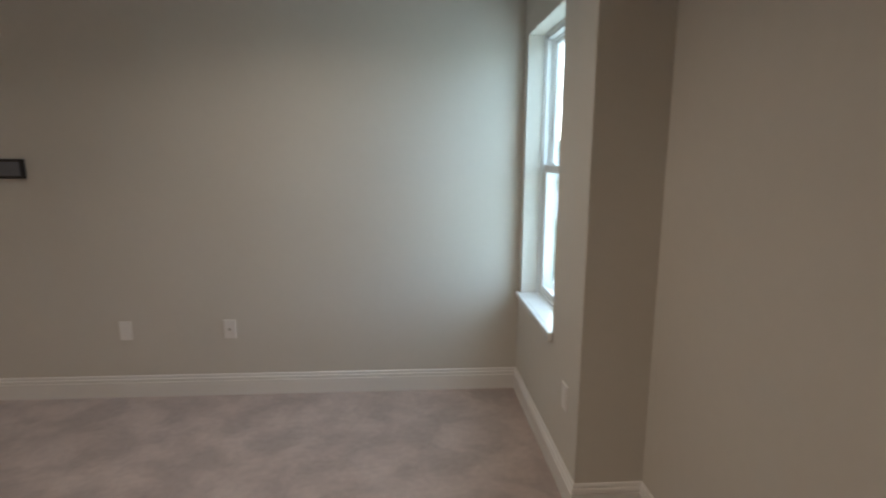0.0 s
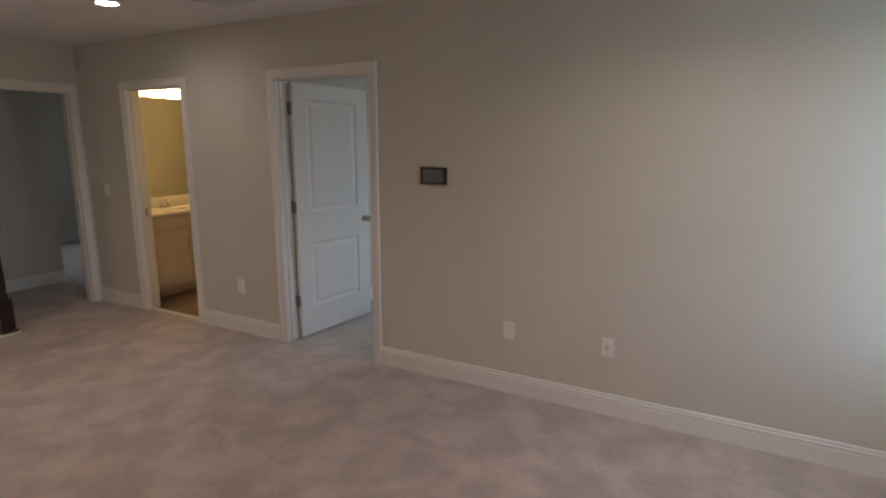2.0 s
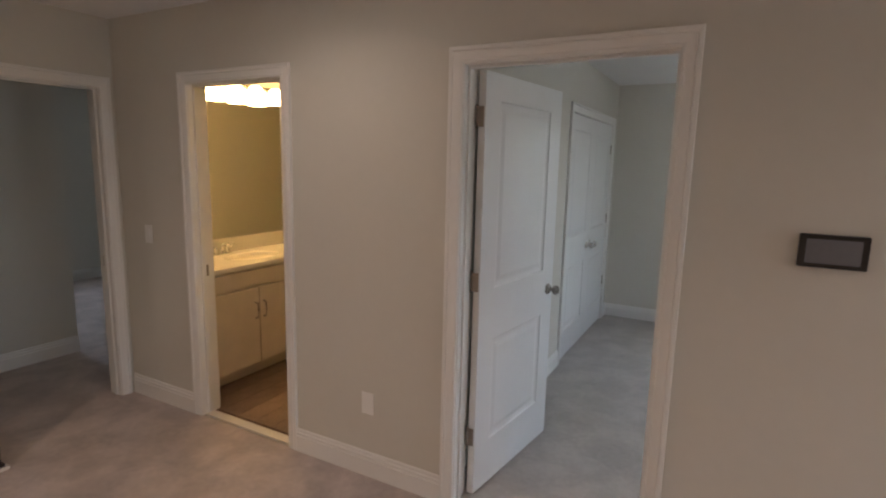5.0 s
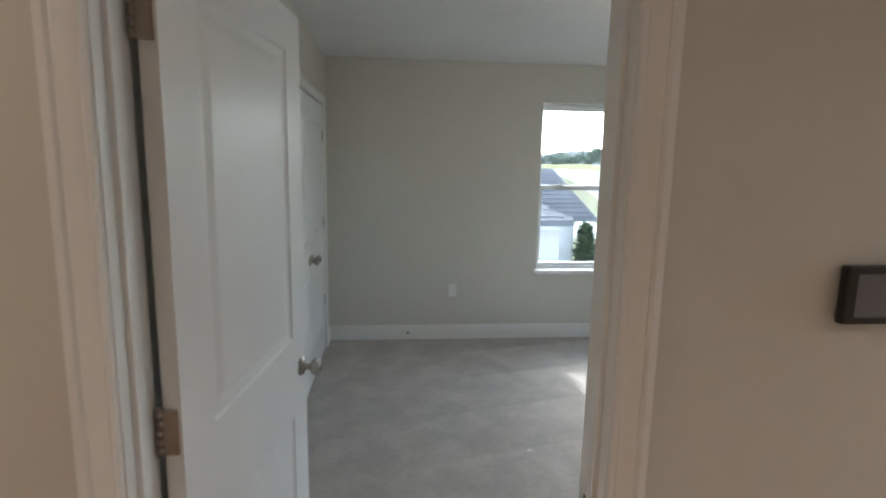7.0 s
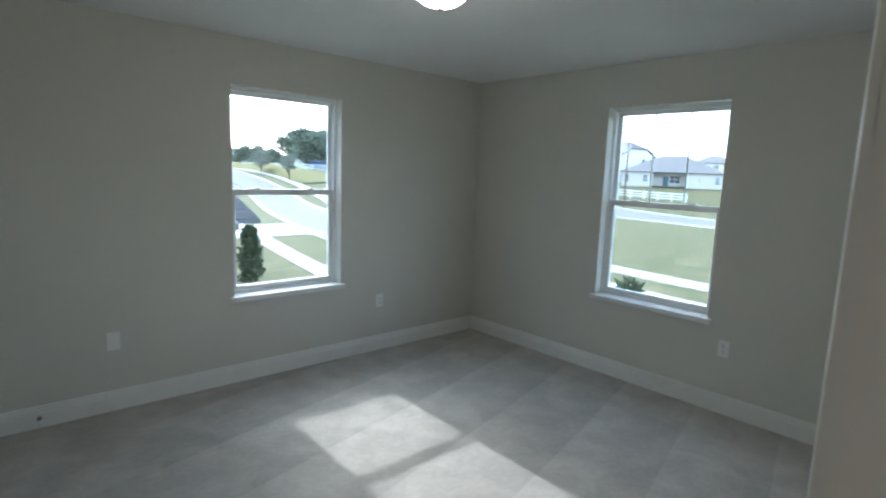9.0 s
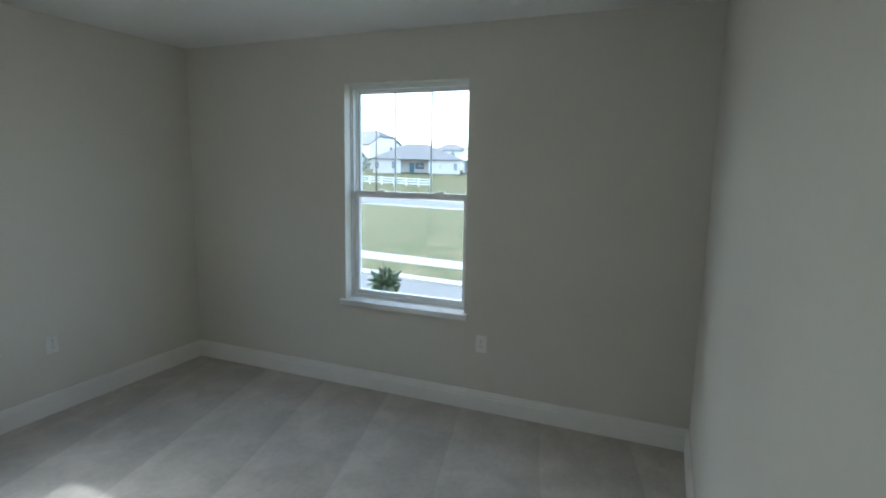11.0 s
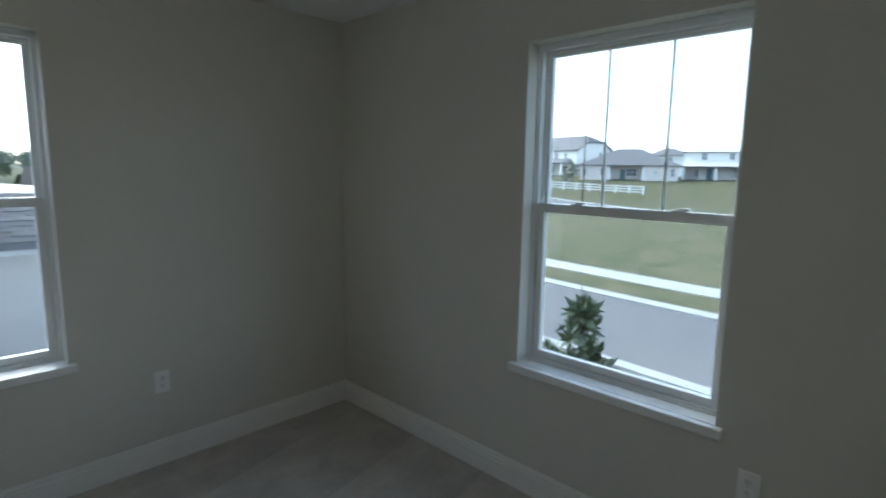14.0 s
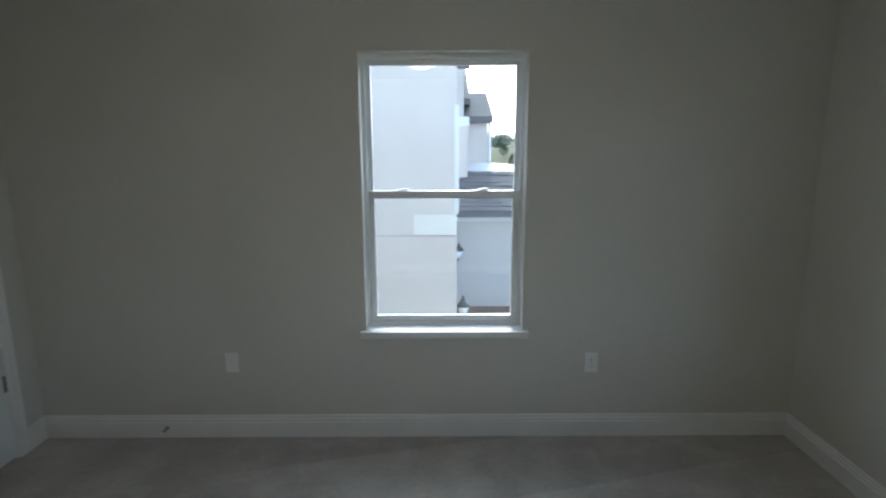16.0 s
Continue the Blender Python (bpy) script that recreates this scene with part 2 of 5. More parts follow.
def box(bm, x0, x1, y0, y1, z0, z1, bevel=0.0, m=None, index=0):
    vs = [bm.verts.new((x, y, z)) for z in (z0, z1) for y in (y0, y1) for x in (x0, x1)]
    fs = [bm.faces.new([vs[i] for i in q]) for q in ((0, 2, 3, 1), (4, 5, 7, 6), (0, 1, 5, 4), (2, 6, 7, 3), (0, 4, 6, 2), (1, 3, 7, 5))]
    for f in fs:
        f.material_index = index
    if bevel:
        geom = list({e for f in fs for e in f.edges})
        made = bmesh.ops.bevel(bm, geom=geom, offset=bevel, segments=2, affect="EDGES", profile=0.6)
        vs = list({v for f in made["faces"] for v in f.verts} | {v for v in vs if v.is_valid})
    if m is not None:
        bmesh.ops.transform(bm, matrix=m, verts=[v for v in vs if v.is_valid])
    return bm


def boxed(*args, **kw):
    return box(bmesh.new(), *args, **kw)


def lathe(bm, rings, segments=24, m=None, cap=True):
    """A turned body from (radius, height) rings, about z."""
    rows = []
    for r, z in rings:
        rows.append([bm.verts.new((r * math.cos(2 * math.pi * i / segments), r * math.sin(2 * math.pi * i / segments), z)) for i in range(segments)])
    for a, b in zip(rows, rows[1:]):
        for i in range(segments):
            f = bm.faces.new((a[i], a[(i + 1) % segments], b[(i + 1) % segments], b[i]))
            f.smooth = True
    if cap:
        bm.faces.new(rows[0][::-1])
        bm.faces.new(rows[-1])
    if m is not None:
        bmesh.ops.transform(bm, matrix=m, verts=[v for row in rows for v in row])
    return bm


def tube(bm, points, radius, segments=10, ends=None):
    """A round bar along points; ends: the radius at its end, where it tapers."""
    rows = []
    pts = [Vector(p) for p in points]
    for i, p in enumerate(pts):
        d = (pts[min(i + 1, len(pts) - 1)] - pts[max(i - 1, 0)]).normalized()
        a = d.orthogonal().normalized() if abs(d.z) > 0.9 else d.cross(Vector((0, 0, 1))).normalized()
        b = d.cross(a)
        r = radius if ends is None else radius + (ends - radius) * i / (len(pts) - 1)
        rows.append([bm.verts.new(p + a * (r * math.cos(2 * math.pi * k / segments)) + b * (r * math.sin(2 * math.pi * k / segments))) for k in range(segments)])
    for a, b in zip(rows, rows[1:]):
        for k in range(segments):
            f = bm.faces.new((a[k], a[(k + 1) % segments], b[(k + 1) % segments], b[k]))
            f.smooth = True
    bm.faces.new(rows[0][::-1])
    bm.faces.new(rows[-1])
    bmesh.ops.recalc_face_normals(bm, faces=bm.faces)
    return bm


def sweep(profile, stations):
    """A moulding: the profile, carried through stations that turn a profile point (u, d) into a place."""
    bm = bmesh.new()
    rows = [[bm.verts.new(s(u, d)) for u, d in profile] for s in stations]
    k = len(profile)
    for a, b in zip(rows, rows[1:]):
        for i in range(k):
            bm.faces.new((a[i], a[(i + 1) % k], b[(i + 1) % k], b[i]))
    bm.faces.new(rows[0][::-1])
    bm.faces.new(rows[-1])
    bmesh.ops.recalc_face_normals(bm, faces=bm.faces)
    return bm


def wall(name, x0, x1, y0, y1, z0, z1, holes, along, label, mat=None):
    """A thick wall with openings (a0, a1, z0, z1) along its run, which is 'x' or 'y'."""
    bm = bmesh.new()
    lo, hi = (x0, x1) if along == "x" else (y0, y1)

    def piece(a, b, c, d):
        if b - a > 1e-4 and d - c > 1e-4:
            box(bm, a, b, y0, y1, c, d) if along == "x" else box(bm, x0, x1, a, b, c, d)

    at = lo
    for a, b, c, d in sorted(holes):
        piece(at, a, z0, z1)
        piece(a, b, z0, c)
        piece(a, b, d, z1)
        at = b
    piece(at, hi, z0, z1)
    bmesh.ops.remove_doubles(bm, verts=bm.verts, dist=1e-5)
    return solid(name, bm, mat or WALL, label, "wall", kind="structure")


BB_PROFILE = [(0, 0), (0.0, 0.016), (0.090, 0.016), (0.093, 0.009), (0.099, 0.009), (0.102, 0.0155), (0.112, 0.0135), (0.114, 0.0065), (0.120, 0.0065), (0.122, 0.0095), (0.130, 0.007), (0.133, 0.004), (0.133, 0)]


def baseboard(ax, ay, bx, by, nx, ny, cut_a=0.0, cut_b=0.0):
    """Skirting from a to b on a wall whose free side is (nx, ny). cut: how far an end draws back per metre of depth, for mitres."""
    a, b = Vector((ax, ay, 0)), Vector((bx, by, 0))
    t, nrm = (b - a).normalized(), Vector((nx, ny, 0))
    stations = [lambda u, d: a + nrm * d + t * (d * cut_a) + Vector((0, 0, u)), lambda u, d: b + nrm * d - t * (d * cut_b) + Vector((0, 0, u))]
    return solid("baseboard", sweep(BB_PROFILE, stations), TRIM, "white painted wooden baseboard with a grooved top edge", "baseboard", kind="structure")


CASING = [(0.004, 0), (0.004, 0.009), (0.012, 0.0125), (0.016, 0.010), (0.030, 0.0135), (0.046, 0.0155), (0.050, 0.0125), (0.056, 0.0185), (0.068, 0.0185), (0.070, 0.016), (0.070, 0)]


def door_frame(parent, w, top, thick, both=True, stop=0.062):
    """Jambs, head, stops and mitred casings, local x across the opening, y through the wall."""
    for sx, name in ((0.0, "jamb"), (w, "jamb")):
        part(name, boxed(min(sx, sx + (-0.02 if sx == 0 else 0.02)), max(sx, sx + (-0.02 if sx == 0 else 0.02)), -0.001, thick + 0.001, 0, top), TRIM, parent)
        part("door_stop", boxed(sx if sx == 0 else sx - 0.011, sx + 0.011 if sx == 0 else sx, stop - 0.03, stop, 0, top - 0.011, 0.002), TRIM, parent)
    part("jamb_head", boxed(-0.02, w + 0.02, -0.001, thick + 0.001, top, top + 0.02), TRIM, parent)
    part("door_stop", boxed(0, w, stop - 0.03, stop, top - 0.011, top, 0.002), TRIM, parent)
    for face, sign in ((0.0, -1), (thick, 1)) if both else ((0.0, -1),):
        part("casing", sweep(CASING, [lambda u, d: Vector((-u, face + sign * d, 0)), lambda u, d: Vector((-u, face + sign * d, top + u))]), TRIM, parent)
        part("casing", sweep(CASING, [lambda u, d: Vector((w + u, face + sign * d, 0)), lambda u, d: Vector((w + u, face + sign * d, top + u))]), TRIM, parent)
        part("casing", sweep(CASING, [lambda u, d: Vector((-u, face + sign * d, top + u)), lambda u, d: Vector((w + u, face + sign * d, top + u))]), TRIM, parent)


def panel_face(bm, w, h, y, sign, panels):
    """A door face at depth y with moulded panels (x0, x1, z0, z1); sign: the way the face looks."""
    xs = sorted({0, w, *[v for p in panels for v in p[:2]]})
    zs = sorted({0, h, *[v for p in panels for v in p[2:]]})
    for i in range(len(xs) - 1):
        for j in range(len(zs) - 1):
            cell = (xs[i], xs[i + 1], zs[j], zs[j + 1])
            if any(p[0] <= cell[0] and cell[1] <= p[1] and p[2] <= cell[2] and cell[3] <= p[3] for p in panels):
                continue
            bm.faces.new([bm.verts.new((x, y, z)) for x, z in ((cell[0], cell[2]), (cell[1], cell[2]), (cell[1], cell[3]), (cell[0], cell[3]))])
    rings = [(0, 0), (0.006, 0.006), (0.020, 0.0085), (0.030, 0.0085), (0.052, 0.0035), (0.056, 0.003)]
    for p in panels:
        rows = []
        for inset, deep in rings:
            rows.append([bm.verts.new((x, y - sign * deep, z)) for x, z in ((p[0] + inset, p[2] + inset), (p[1] - inset, p[2] + inset), (p[1] - inset, p[3] - inset), (p[0] + inset, p[3] - inset))])
        for a, b in zip(rows, rows[1:]):
            for k in range(4):
                bm.faces.new((a[k], a[(k + 1) % 4], b[(k + 1) % 4], b[k]))
        bm.faces.new(rows[-1])


def door_leaf_mesh(w, h, thick, panels):
    """A slab door from x 0 to w, y 0 (one face) to thick (the other)."""
    bm = bmesh.new()
    panel_face(bm, w, h, 0.0, -1, panels)
    panel_face(bm, w, h, thick, 1, panels)
    for q in (((0, 0, 0), (0, thick, 0), (0, thick, h), (0, 0, h)), ((w, 0, 0), (w, 0, h), (w, thick, h), (w, thick, 0)), ((0, 0, h), (0, thick, h), (w, thick, h), (w, 0, h)), ((0, 0, 0), (w, 0, 0), (w, thick, 0), (0, thick, 0))):
        bm.faces.new([bm.verts.new(v) for v in q])
    bmesh.ops.remove_doubles(bm, verts=bm.verts, dist=1e-5)
    bmesh.ops.recalc_face_normals(bm, faces=bm.faces)
    return bm


def knob_mesh(m):
    bm = bmesh.new()
    lathe(bm, [(0.031, 0), (0.032, 0.004), (0.029, 0.009), (0.013, 0.012), (0.011, 0.03), (0.014, 0.034), (0.024, 0.040), (0.0275, 0.050), (0.026, 0.060), (0.018, 0.067), (0.004, 0.069)], 24, m)
    return bm


def hinge(parent, m):
    """A butt hinge: two leaves and a knuckle, local z up, centred."""
    bm = bmesh.new()
    box(bm, -0.002, 0.032, -0.0012, 0.0012, -0.045, 0.045, 0.0005, m)
    ob = part("hinge", bm, BRONZE, parent, "satin metal butt hinge")
    bm = bmesh.new()
    for z in (-0.045, -0.027, -0.009, 0.009, 0.027):
        lathe(bm, [(0.0062, z + 0.0004), (0.0062, z + 0.0176)], 10, m)
    lathe(bm, [(0.004, 0.045), (0.0075, 0.047), (0.006, 0.051), (0.002, 0.053)], 10, m)
    part("knuckle", bm, BRONZE, ob)
    return ob


# ---- large structure ----
HL, HB, T = 2.465, 2.455, 0.12        # ceilings of loft and bedroom, inner wall thickness
XB, XC, YA = 4.19, -0.112, 3.836      # bedroom: street wall, closet wall, far wall
XL, XJ, YJ = 4.235, 4.52, -1.215      # loft: window wall, near wall, the step between them
XE, YE = -2.51, -1.055               # end wall of the landing and its free corner
TOP, DW, BW, HW = 2.035, 0.835, 0.733, 0.766   # door heads; widths of bedroom, bathroom and hall openings
G = -3.1                             # the garden below

wall("wall_door_side", XE, XL, 0, T, 0, HL, [(-0.02, DW + 0.02, 0, TOP + 0.02), (-1.81, -1.79 + BW + 0.02, 0, TOP + 0.02)], "x", "beige painted drywall partition with two door openings")
wall("wall_end", XE - T, XE, YE, 3.0, 0, HL, [(-0.883, -0.863 + HW + 0.02, 0, TOP + 0.02)], "y", "beige painted drywall end wall with a door opening")
WA, WB, WL = (1.767, 2.638, 0.640, 2.130), (1.507, 2.41, 0.642, 2.133), (-0.795, -0.09, 0.642, 2.11)
wall("wall_far", XC - T, XB, YA, YA + 0.185, 0, HB, [WA], "x", "beige painted outer wall with a sash window")
wall("wall_street", XB, XB + 0.205, T, YA + 0.185, 0, HB, [WB], "y", "beige painted outer wall with a grilled sash window")
wall("wall_closet", XC - T, XC, T, YA, 0, HB, [(2.09, 3.645, 0, TOP + 0.02)], "y", "beige painted partition with a closet opening")
wall("wall_loft_window", XL, XL + 0.185, YJ + 0.15, T, 0, HL, [WL], "y", "beige painted outer wall with a sash window")
wall("wall_loft_step", XL, XJ + 0.2, YJ, YJ + 0.15, 0, HL, [], "x", "beige painted step in the loft wall")
wall("wall_loft_near", XJ, XJ + 0.2, -5.0, YJ, 0, HL, [], "y", "beige painted outer wall of the loft")
wall("wall_loft_back", -3.9, XJ + 0.2, -5.2, -5.0, 0, HL, [], "x", "beige painted wall closing the loft")
wall("wall_stair_return", -3.70, XE - T, YE, YE + T, -3.0, HL, [], "x", "beige painted wall beside the stairwell")
wall("wall_stair_side", -3.9, -3.70, -5.0, YE + T, -3.0, HL, [], "y", "beige painted side wall of the stairwell")
wall("wall_hall", -3.775, -3.655, YE + T, 0.23, 0, HL, [], "y", "beige painted wall inside the hall doorway")
wall("wall_hall_far", -6.565, -6.38, YE + T, 3.0, 0, HL, [(0.3, 1.17, 0.642, 2.122)], "y", "beige painted far wall of the hall room")
wall("wall_hall_north", -6.5, XE - T, 3.0, 3.185, 0, HL, [], "x", "beige painted wall closing the hall room")
wall("wall_hall_south", -6.38, -3.775, YE + T - 0.12, YE + T, 0, HL, [], "x", "beige painted wall closing the hall room")
wall("wall_bath_side", -1.02, -0.90, T, 3.0, 0, HL, [], "y", "warm-lit beige bathroom side wall")
wall("wall_bath_far", XE, -0.90, 3.0, 3.12, 0, HL, [], "x", "warm-lit beige bathroom end wall")
wall("wall_closet_back", -0.87, -0.77, T, YA + 0.2, 0, HB, [], "y", "plain wall at the back of the closet")
wall("wall_closet_north", -0.77, XC - T, YA, YA + 0.2, 0, HB, [], "x", "plain outer wall of the closet")

bm = bmesh.new()
outline = [(-2.25, -5.0), (XJ, -5.0), (XJ, YJ), (XL, YJ), (XL, 0), (XE, 0), (XE, YE), (-2.25, YE)]
over = [bm.verts.new((px, py, 0)) for px, py in outline]
below = [bm.verts.new((px, py, -0.25)) for px, py in outline]
bm.faces.new(over)
bm.faces.new(below[::-1])
for k in range(len(outline)):
    bm.faces.new((below[k], below[(k + 1) % len(outline)], over[(k + 1) % len(outline)], over[k]))
solid("floor_loft", bm, CARPET, "warm beige cut-pile carpet with footprints", "floor", kind="structure")
bm = bmesh.new()
box(bm, XE - T, XE, -0.863, -0.863 + HW, -0.25, 0)
box(bm, -6.38, XE - T, YE + T, 3.0, -0.25, 0)
solid("floor_hall", bm, CARPET, "warm beige carpet of the hall room", "floor", kind="structure")
bm = bmesh.new()
box(bm, XC, XB, T, YA, -0.25, 0)
box(bm, 0, DW, 0.0, T, -0.25, 0)
solid("floor_bedroom", bm, CARPET_B, "grey-beige cut-pile carpet with vacuum lanes", "floor", kind="structure")
solid("floor_closet", boxed(-0.77, XC, T, YA, -0.25, -0.002), CARPET_B, "grey-beige carpet inside the closet", "floor", kind="structure")
solid("floor_stairwell", boxed(-3.7, -2.25, -5.0, YE, -3.1, -3.0), CARPET, "beige carpet at the foot of the stairwell", "floor", kind="structure")
solid("wall_stair_below", boxed(-2.25, -2.13, -5.0, YE, -3.0, -0.25), WALL, "beige painted wall under the landing", "wall", kind="structure")
solid("wall_stair_end", boxed(XE - T, XE, YE, YE + T, -3.0, -0.001), WALL, "beige painted wall under the landing end", "wall", kind="structure")
floor_bath = solid("floor_bath", boxed(XE, -1.02, 0.10, 3.0, -0.25, -0.012), PLANK, "brown wood-look plank floor of the bathroom", "floor", kind="structure")
solid("ceiling_loft", boxed(-6.5, XJ + 0.2, -5.2, 0.119, HL, HL + 0.2), CEIL, "white textured ceiling of the loft", "ceiling", kind="structure")
solid("ceiling_hall", boxed(-6.5, -0.9, 0.12, 3.2, HL, HL + 0.2), CEIL, "white textured ceiling of bath and hall", "ceiling", kind="structure")
solid("ceiling_bedroom", boxed(-0.9, XL + 0.20, 0.12, YA + 0.2, HB, HB + 0.2), CEIL, "white textured bedroom ceiling", "ceiling", kind="structure")
bm = bmesh.new()
box(bm, -6.5, -3.9, -5.2, 3.12, G, -0.25)
box(bm, -2.13, XJ + 0.2, -5.2, 0.1, G, -0.25)
box(bm, -3.9, -2.13, YE + T, 3.12, G, -0.25)
box(bm, -2.13, XB + 0.2, 0.1, YA + 0.2, G, -0.25)
solid("wall_lower_storey", bm, STUCCO_D, "taupe stucco walls of the storey below", "wall", kind="structure")

# skirting
K = 0.070
baseboard(DW + K, 0, XL, 0, 0, -1, 0, 1)
baseboard(-1.79 + BW + K, 0, -K, 0, 0, -1)
baseboard(XE, 0, -1.79 - K, 0, 0, -1, 1, 0)
baseboard(XL, 0, XL, YJ, -1, 0, 1, -1)
baseboard(XL, YJ, XJ, YJ, 0, -1, -1, 1)
baseboard(XJ, YJ, XJ, -5.0, -1, 0, 1, 0)
baseboard(XE, YE, XE, -0.863 - K, 1, 0, 0, 0)
baseboard(-3.655, YE + T, -3.655, 0.23, 1, 0)
baseboard(-6.38, 0.27, -6.38, 3.0, 1, 0)
baseboard(XC, YA, XB, YA, 0, -1, 1, 1)
baseboard(XB, YA, XB, T, -1, 0, 1, 1)
baseboard(XB, T, DW + K, T, 0, 1, 1, 0)
baseboard(XC, T, XC, 2.04, 1, 0)
baseboard(XC, 3.69, XC, YA, 1, 0, 0, 1)
baseboard(XC, T, -K, T, 0, 1, 1, 0)

# doors
door_1 = thing("door_1", pose(0, 0, 0), "white two-panel bedroom door standing open in white casing", "door", kind="structure")
door_frame(door_1, DW, TOP, T, True, 0.062)
LEAF_W, LEAF_H = 0.812, 2.015
PANELS = [(0.135, LEAF_W - 0.135, 0.235, 0.765), (0.135, LEAF_W - 0.135, 1.02, LEAF_H - 0.12)]
leaf_m = pose(0.05, T - 0.008, 0.012, 0, 0, 82.8)
leaf = part("door_leaf", door_leaf_mesh(LEAF_W, LEAF_H, 0.035, PANELS), DOOR, door_1, "white moulded two-panel door leaf")
leaf.matrix_local = leaf_m
for side, rot in ((0.0, 90), (0.035, -90)):
    part("knob", knob_mesh(pose(LEAF_W - 0.062, side, 0.905, rot)), NICKEL, leaf, "round satin nickel door knob")
part("latch_plate", boxed(LEAF_W, LEAF_W + 0.0015, 0.006, 0.029, 0.875, 0.935), NICKEL, leaf)
for hz in (0.31, 1.08, 1.83):
    hinge(door_1, pose(0.012, T - 0.014, hz, 0, 0, 8))
part("strike_plate", boxed(DW - 0.0015, DW, 0.066, 0.094, 0.86, 0.93), NICKEL, door_1)

door_2 = thing("door_2", pose(-1.79, 0, 0), "white cased doorway into the bathroom", "doorway", kind="structure")
door_frame(door_2, BW, TOP, T)
part("strike_plate", boxed(0, 0.0015, 0.045, 0.085, 0.895, 0.965), BRONZE, door_2)
part("threshold", boxed(0, BW, 0.012, 0.075, -0.01, 0.008, 0.004), STRIP, door_2, "pale threshold strip")
door_3 = thing("door_3", pose(XE, -0.863, 0, 0, 0, 90), "white cased doorway into the dim hall room", "doorway", kind="structure")
door_frame(door_3, HW, TOP, T)
part("strike_plate", boxed(HW - 0.0015, HW, 0.045, 0.085, 0.895, 0.965), BRONZE, door_3)

door_4 = thing("door_4", pose(XC, 2.11, 0, 0, 0, 90), "white double closet doors, closed, with round knobs", "closet door", kind="structure")
part("casing", sweep(CASING, [lambda u, d: Vector((-u, -d, 0)), lambda u, d: Vector((-u, -d, TOP + u))]), TRIM, door_4)
part("casing", sweep(CASING, [lambda u, d: Vector((1.51 + u, -d, 0)), lambda u, d: Vector((1.51 + u, -d, TOP + u))]), TRIM, door_4)
part("casing", sweep(CASING, [lambda u, d: Vector((-u, -d, TOP + u)), lambda u, d: Vector((1.51 + u, -d, TOP + u))]), TRIM, door_4)
for x0, x1 in ((-0.02, 0.0), (1.51, 1.53)):
    part("jamb", boxed(x0, x1, 0, T, 0, TOP), TRIM, door_4)
part("jamb_head", boxed(-0.02, 1.53, 0, T, TOP, TOP + 0.02), TRIM, door_4)
CW = 0.750
for k, x0 in enumerate((0.003, 0.757)):
    one = part("door_leaf", door_leaf_mesh(CW, LEAF_H, 0.035, [(0.1, CW - 0.1, 0.235, 0.765), (0.1, CW - 0.1, 1.02, LEAF_H - 0.12)]), DOOR, door_4)
    one.location = (x0, 0.003, 0.012)
    part("knob", knob_mesh(pose(CW - 0.05 if k == 0 else 0.05, 0, 0.895, 90)), NICKEL, one, "round satin nickel knob")
    for hz in (0.42, 1.08, 1.78):
        part("hinge", boxed(-0.006 if k == 0 else CW - 0.012, 0.012 if k == 0 else CW + 0.006, -0.006, 0.001, hz - 0.045, hz + 0.045, 0.002), BRONZE, one)


# ---- windows ----
def frame_ring(x0, x1, z0, z1, y0, y1, left, right, bottom, top, bevel=0.003):
    """A rectangular frame of four bars in one mesh."""
    bm = bmesh.new()
    box(bm, x0, x0 + left, y0, y1, z0, z1, bevel)
    box(bm, x1 - right, x1, y0, y1, z0, z1, bevel)
    box(bm, x0 + left - 0.001, x1 - right + 0.001, y0 + 0.0006, y1 - 0.0006, z0, z0 + bottom, bevel)
    box(bm, x0 + left - 0.001, x1 - right + 0.001, y0 + 0.0006, y1 - 0.0006, z1 - top, z1, bevel)
    return bm


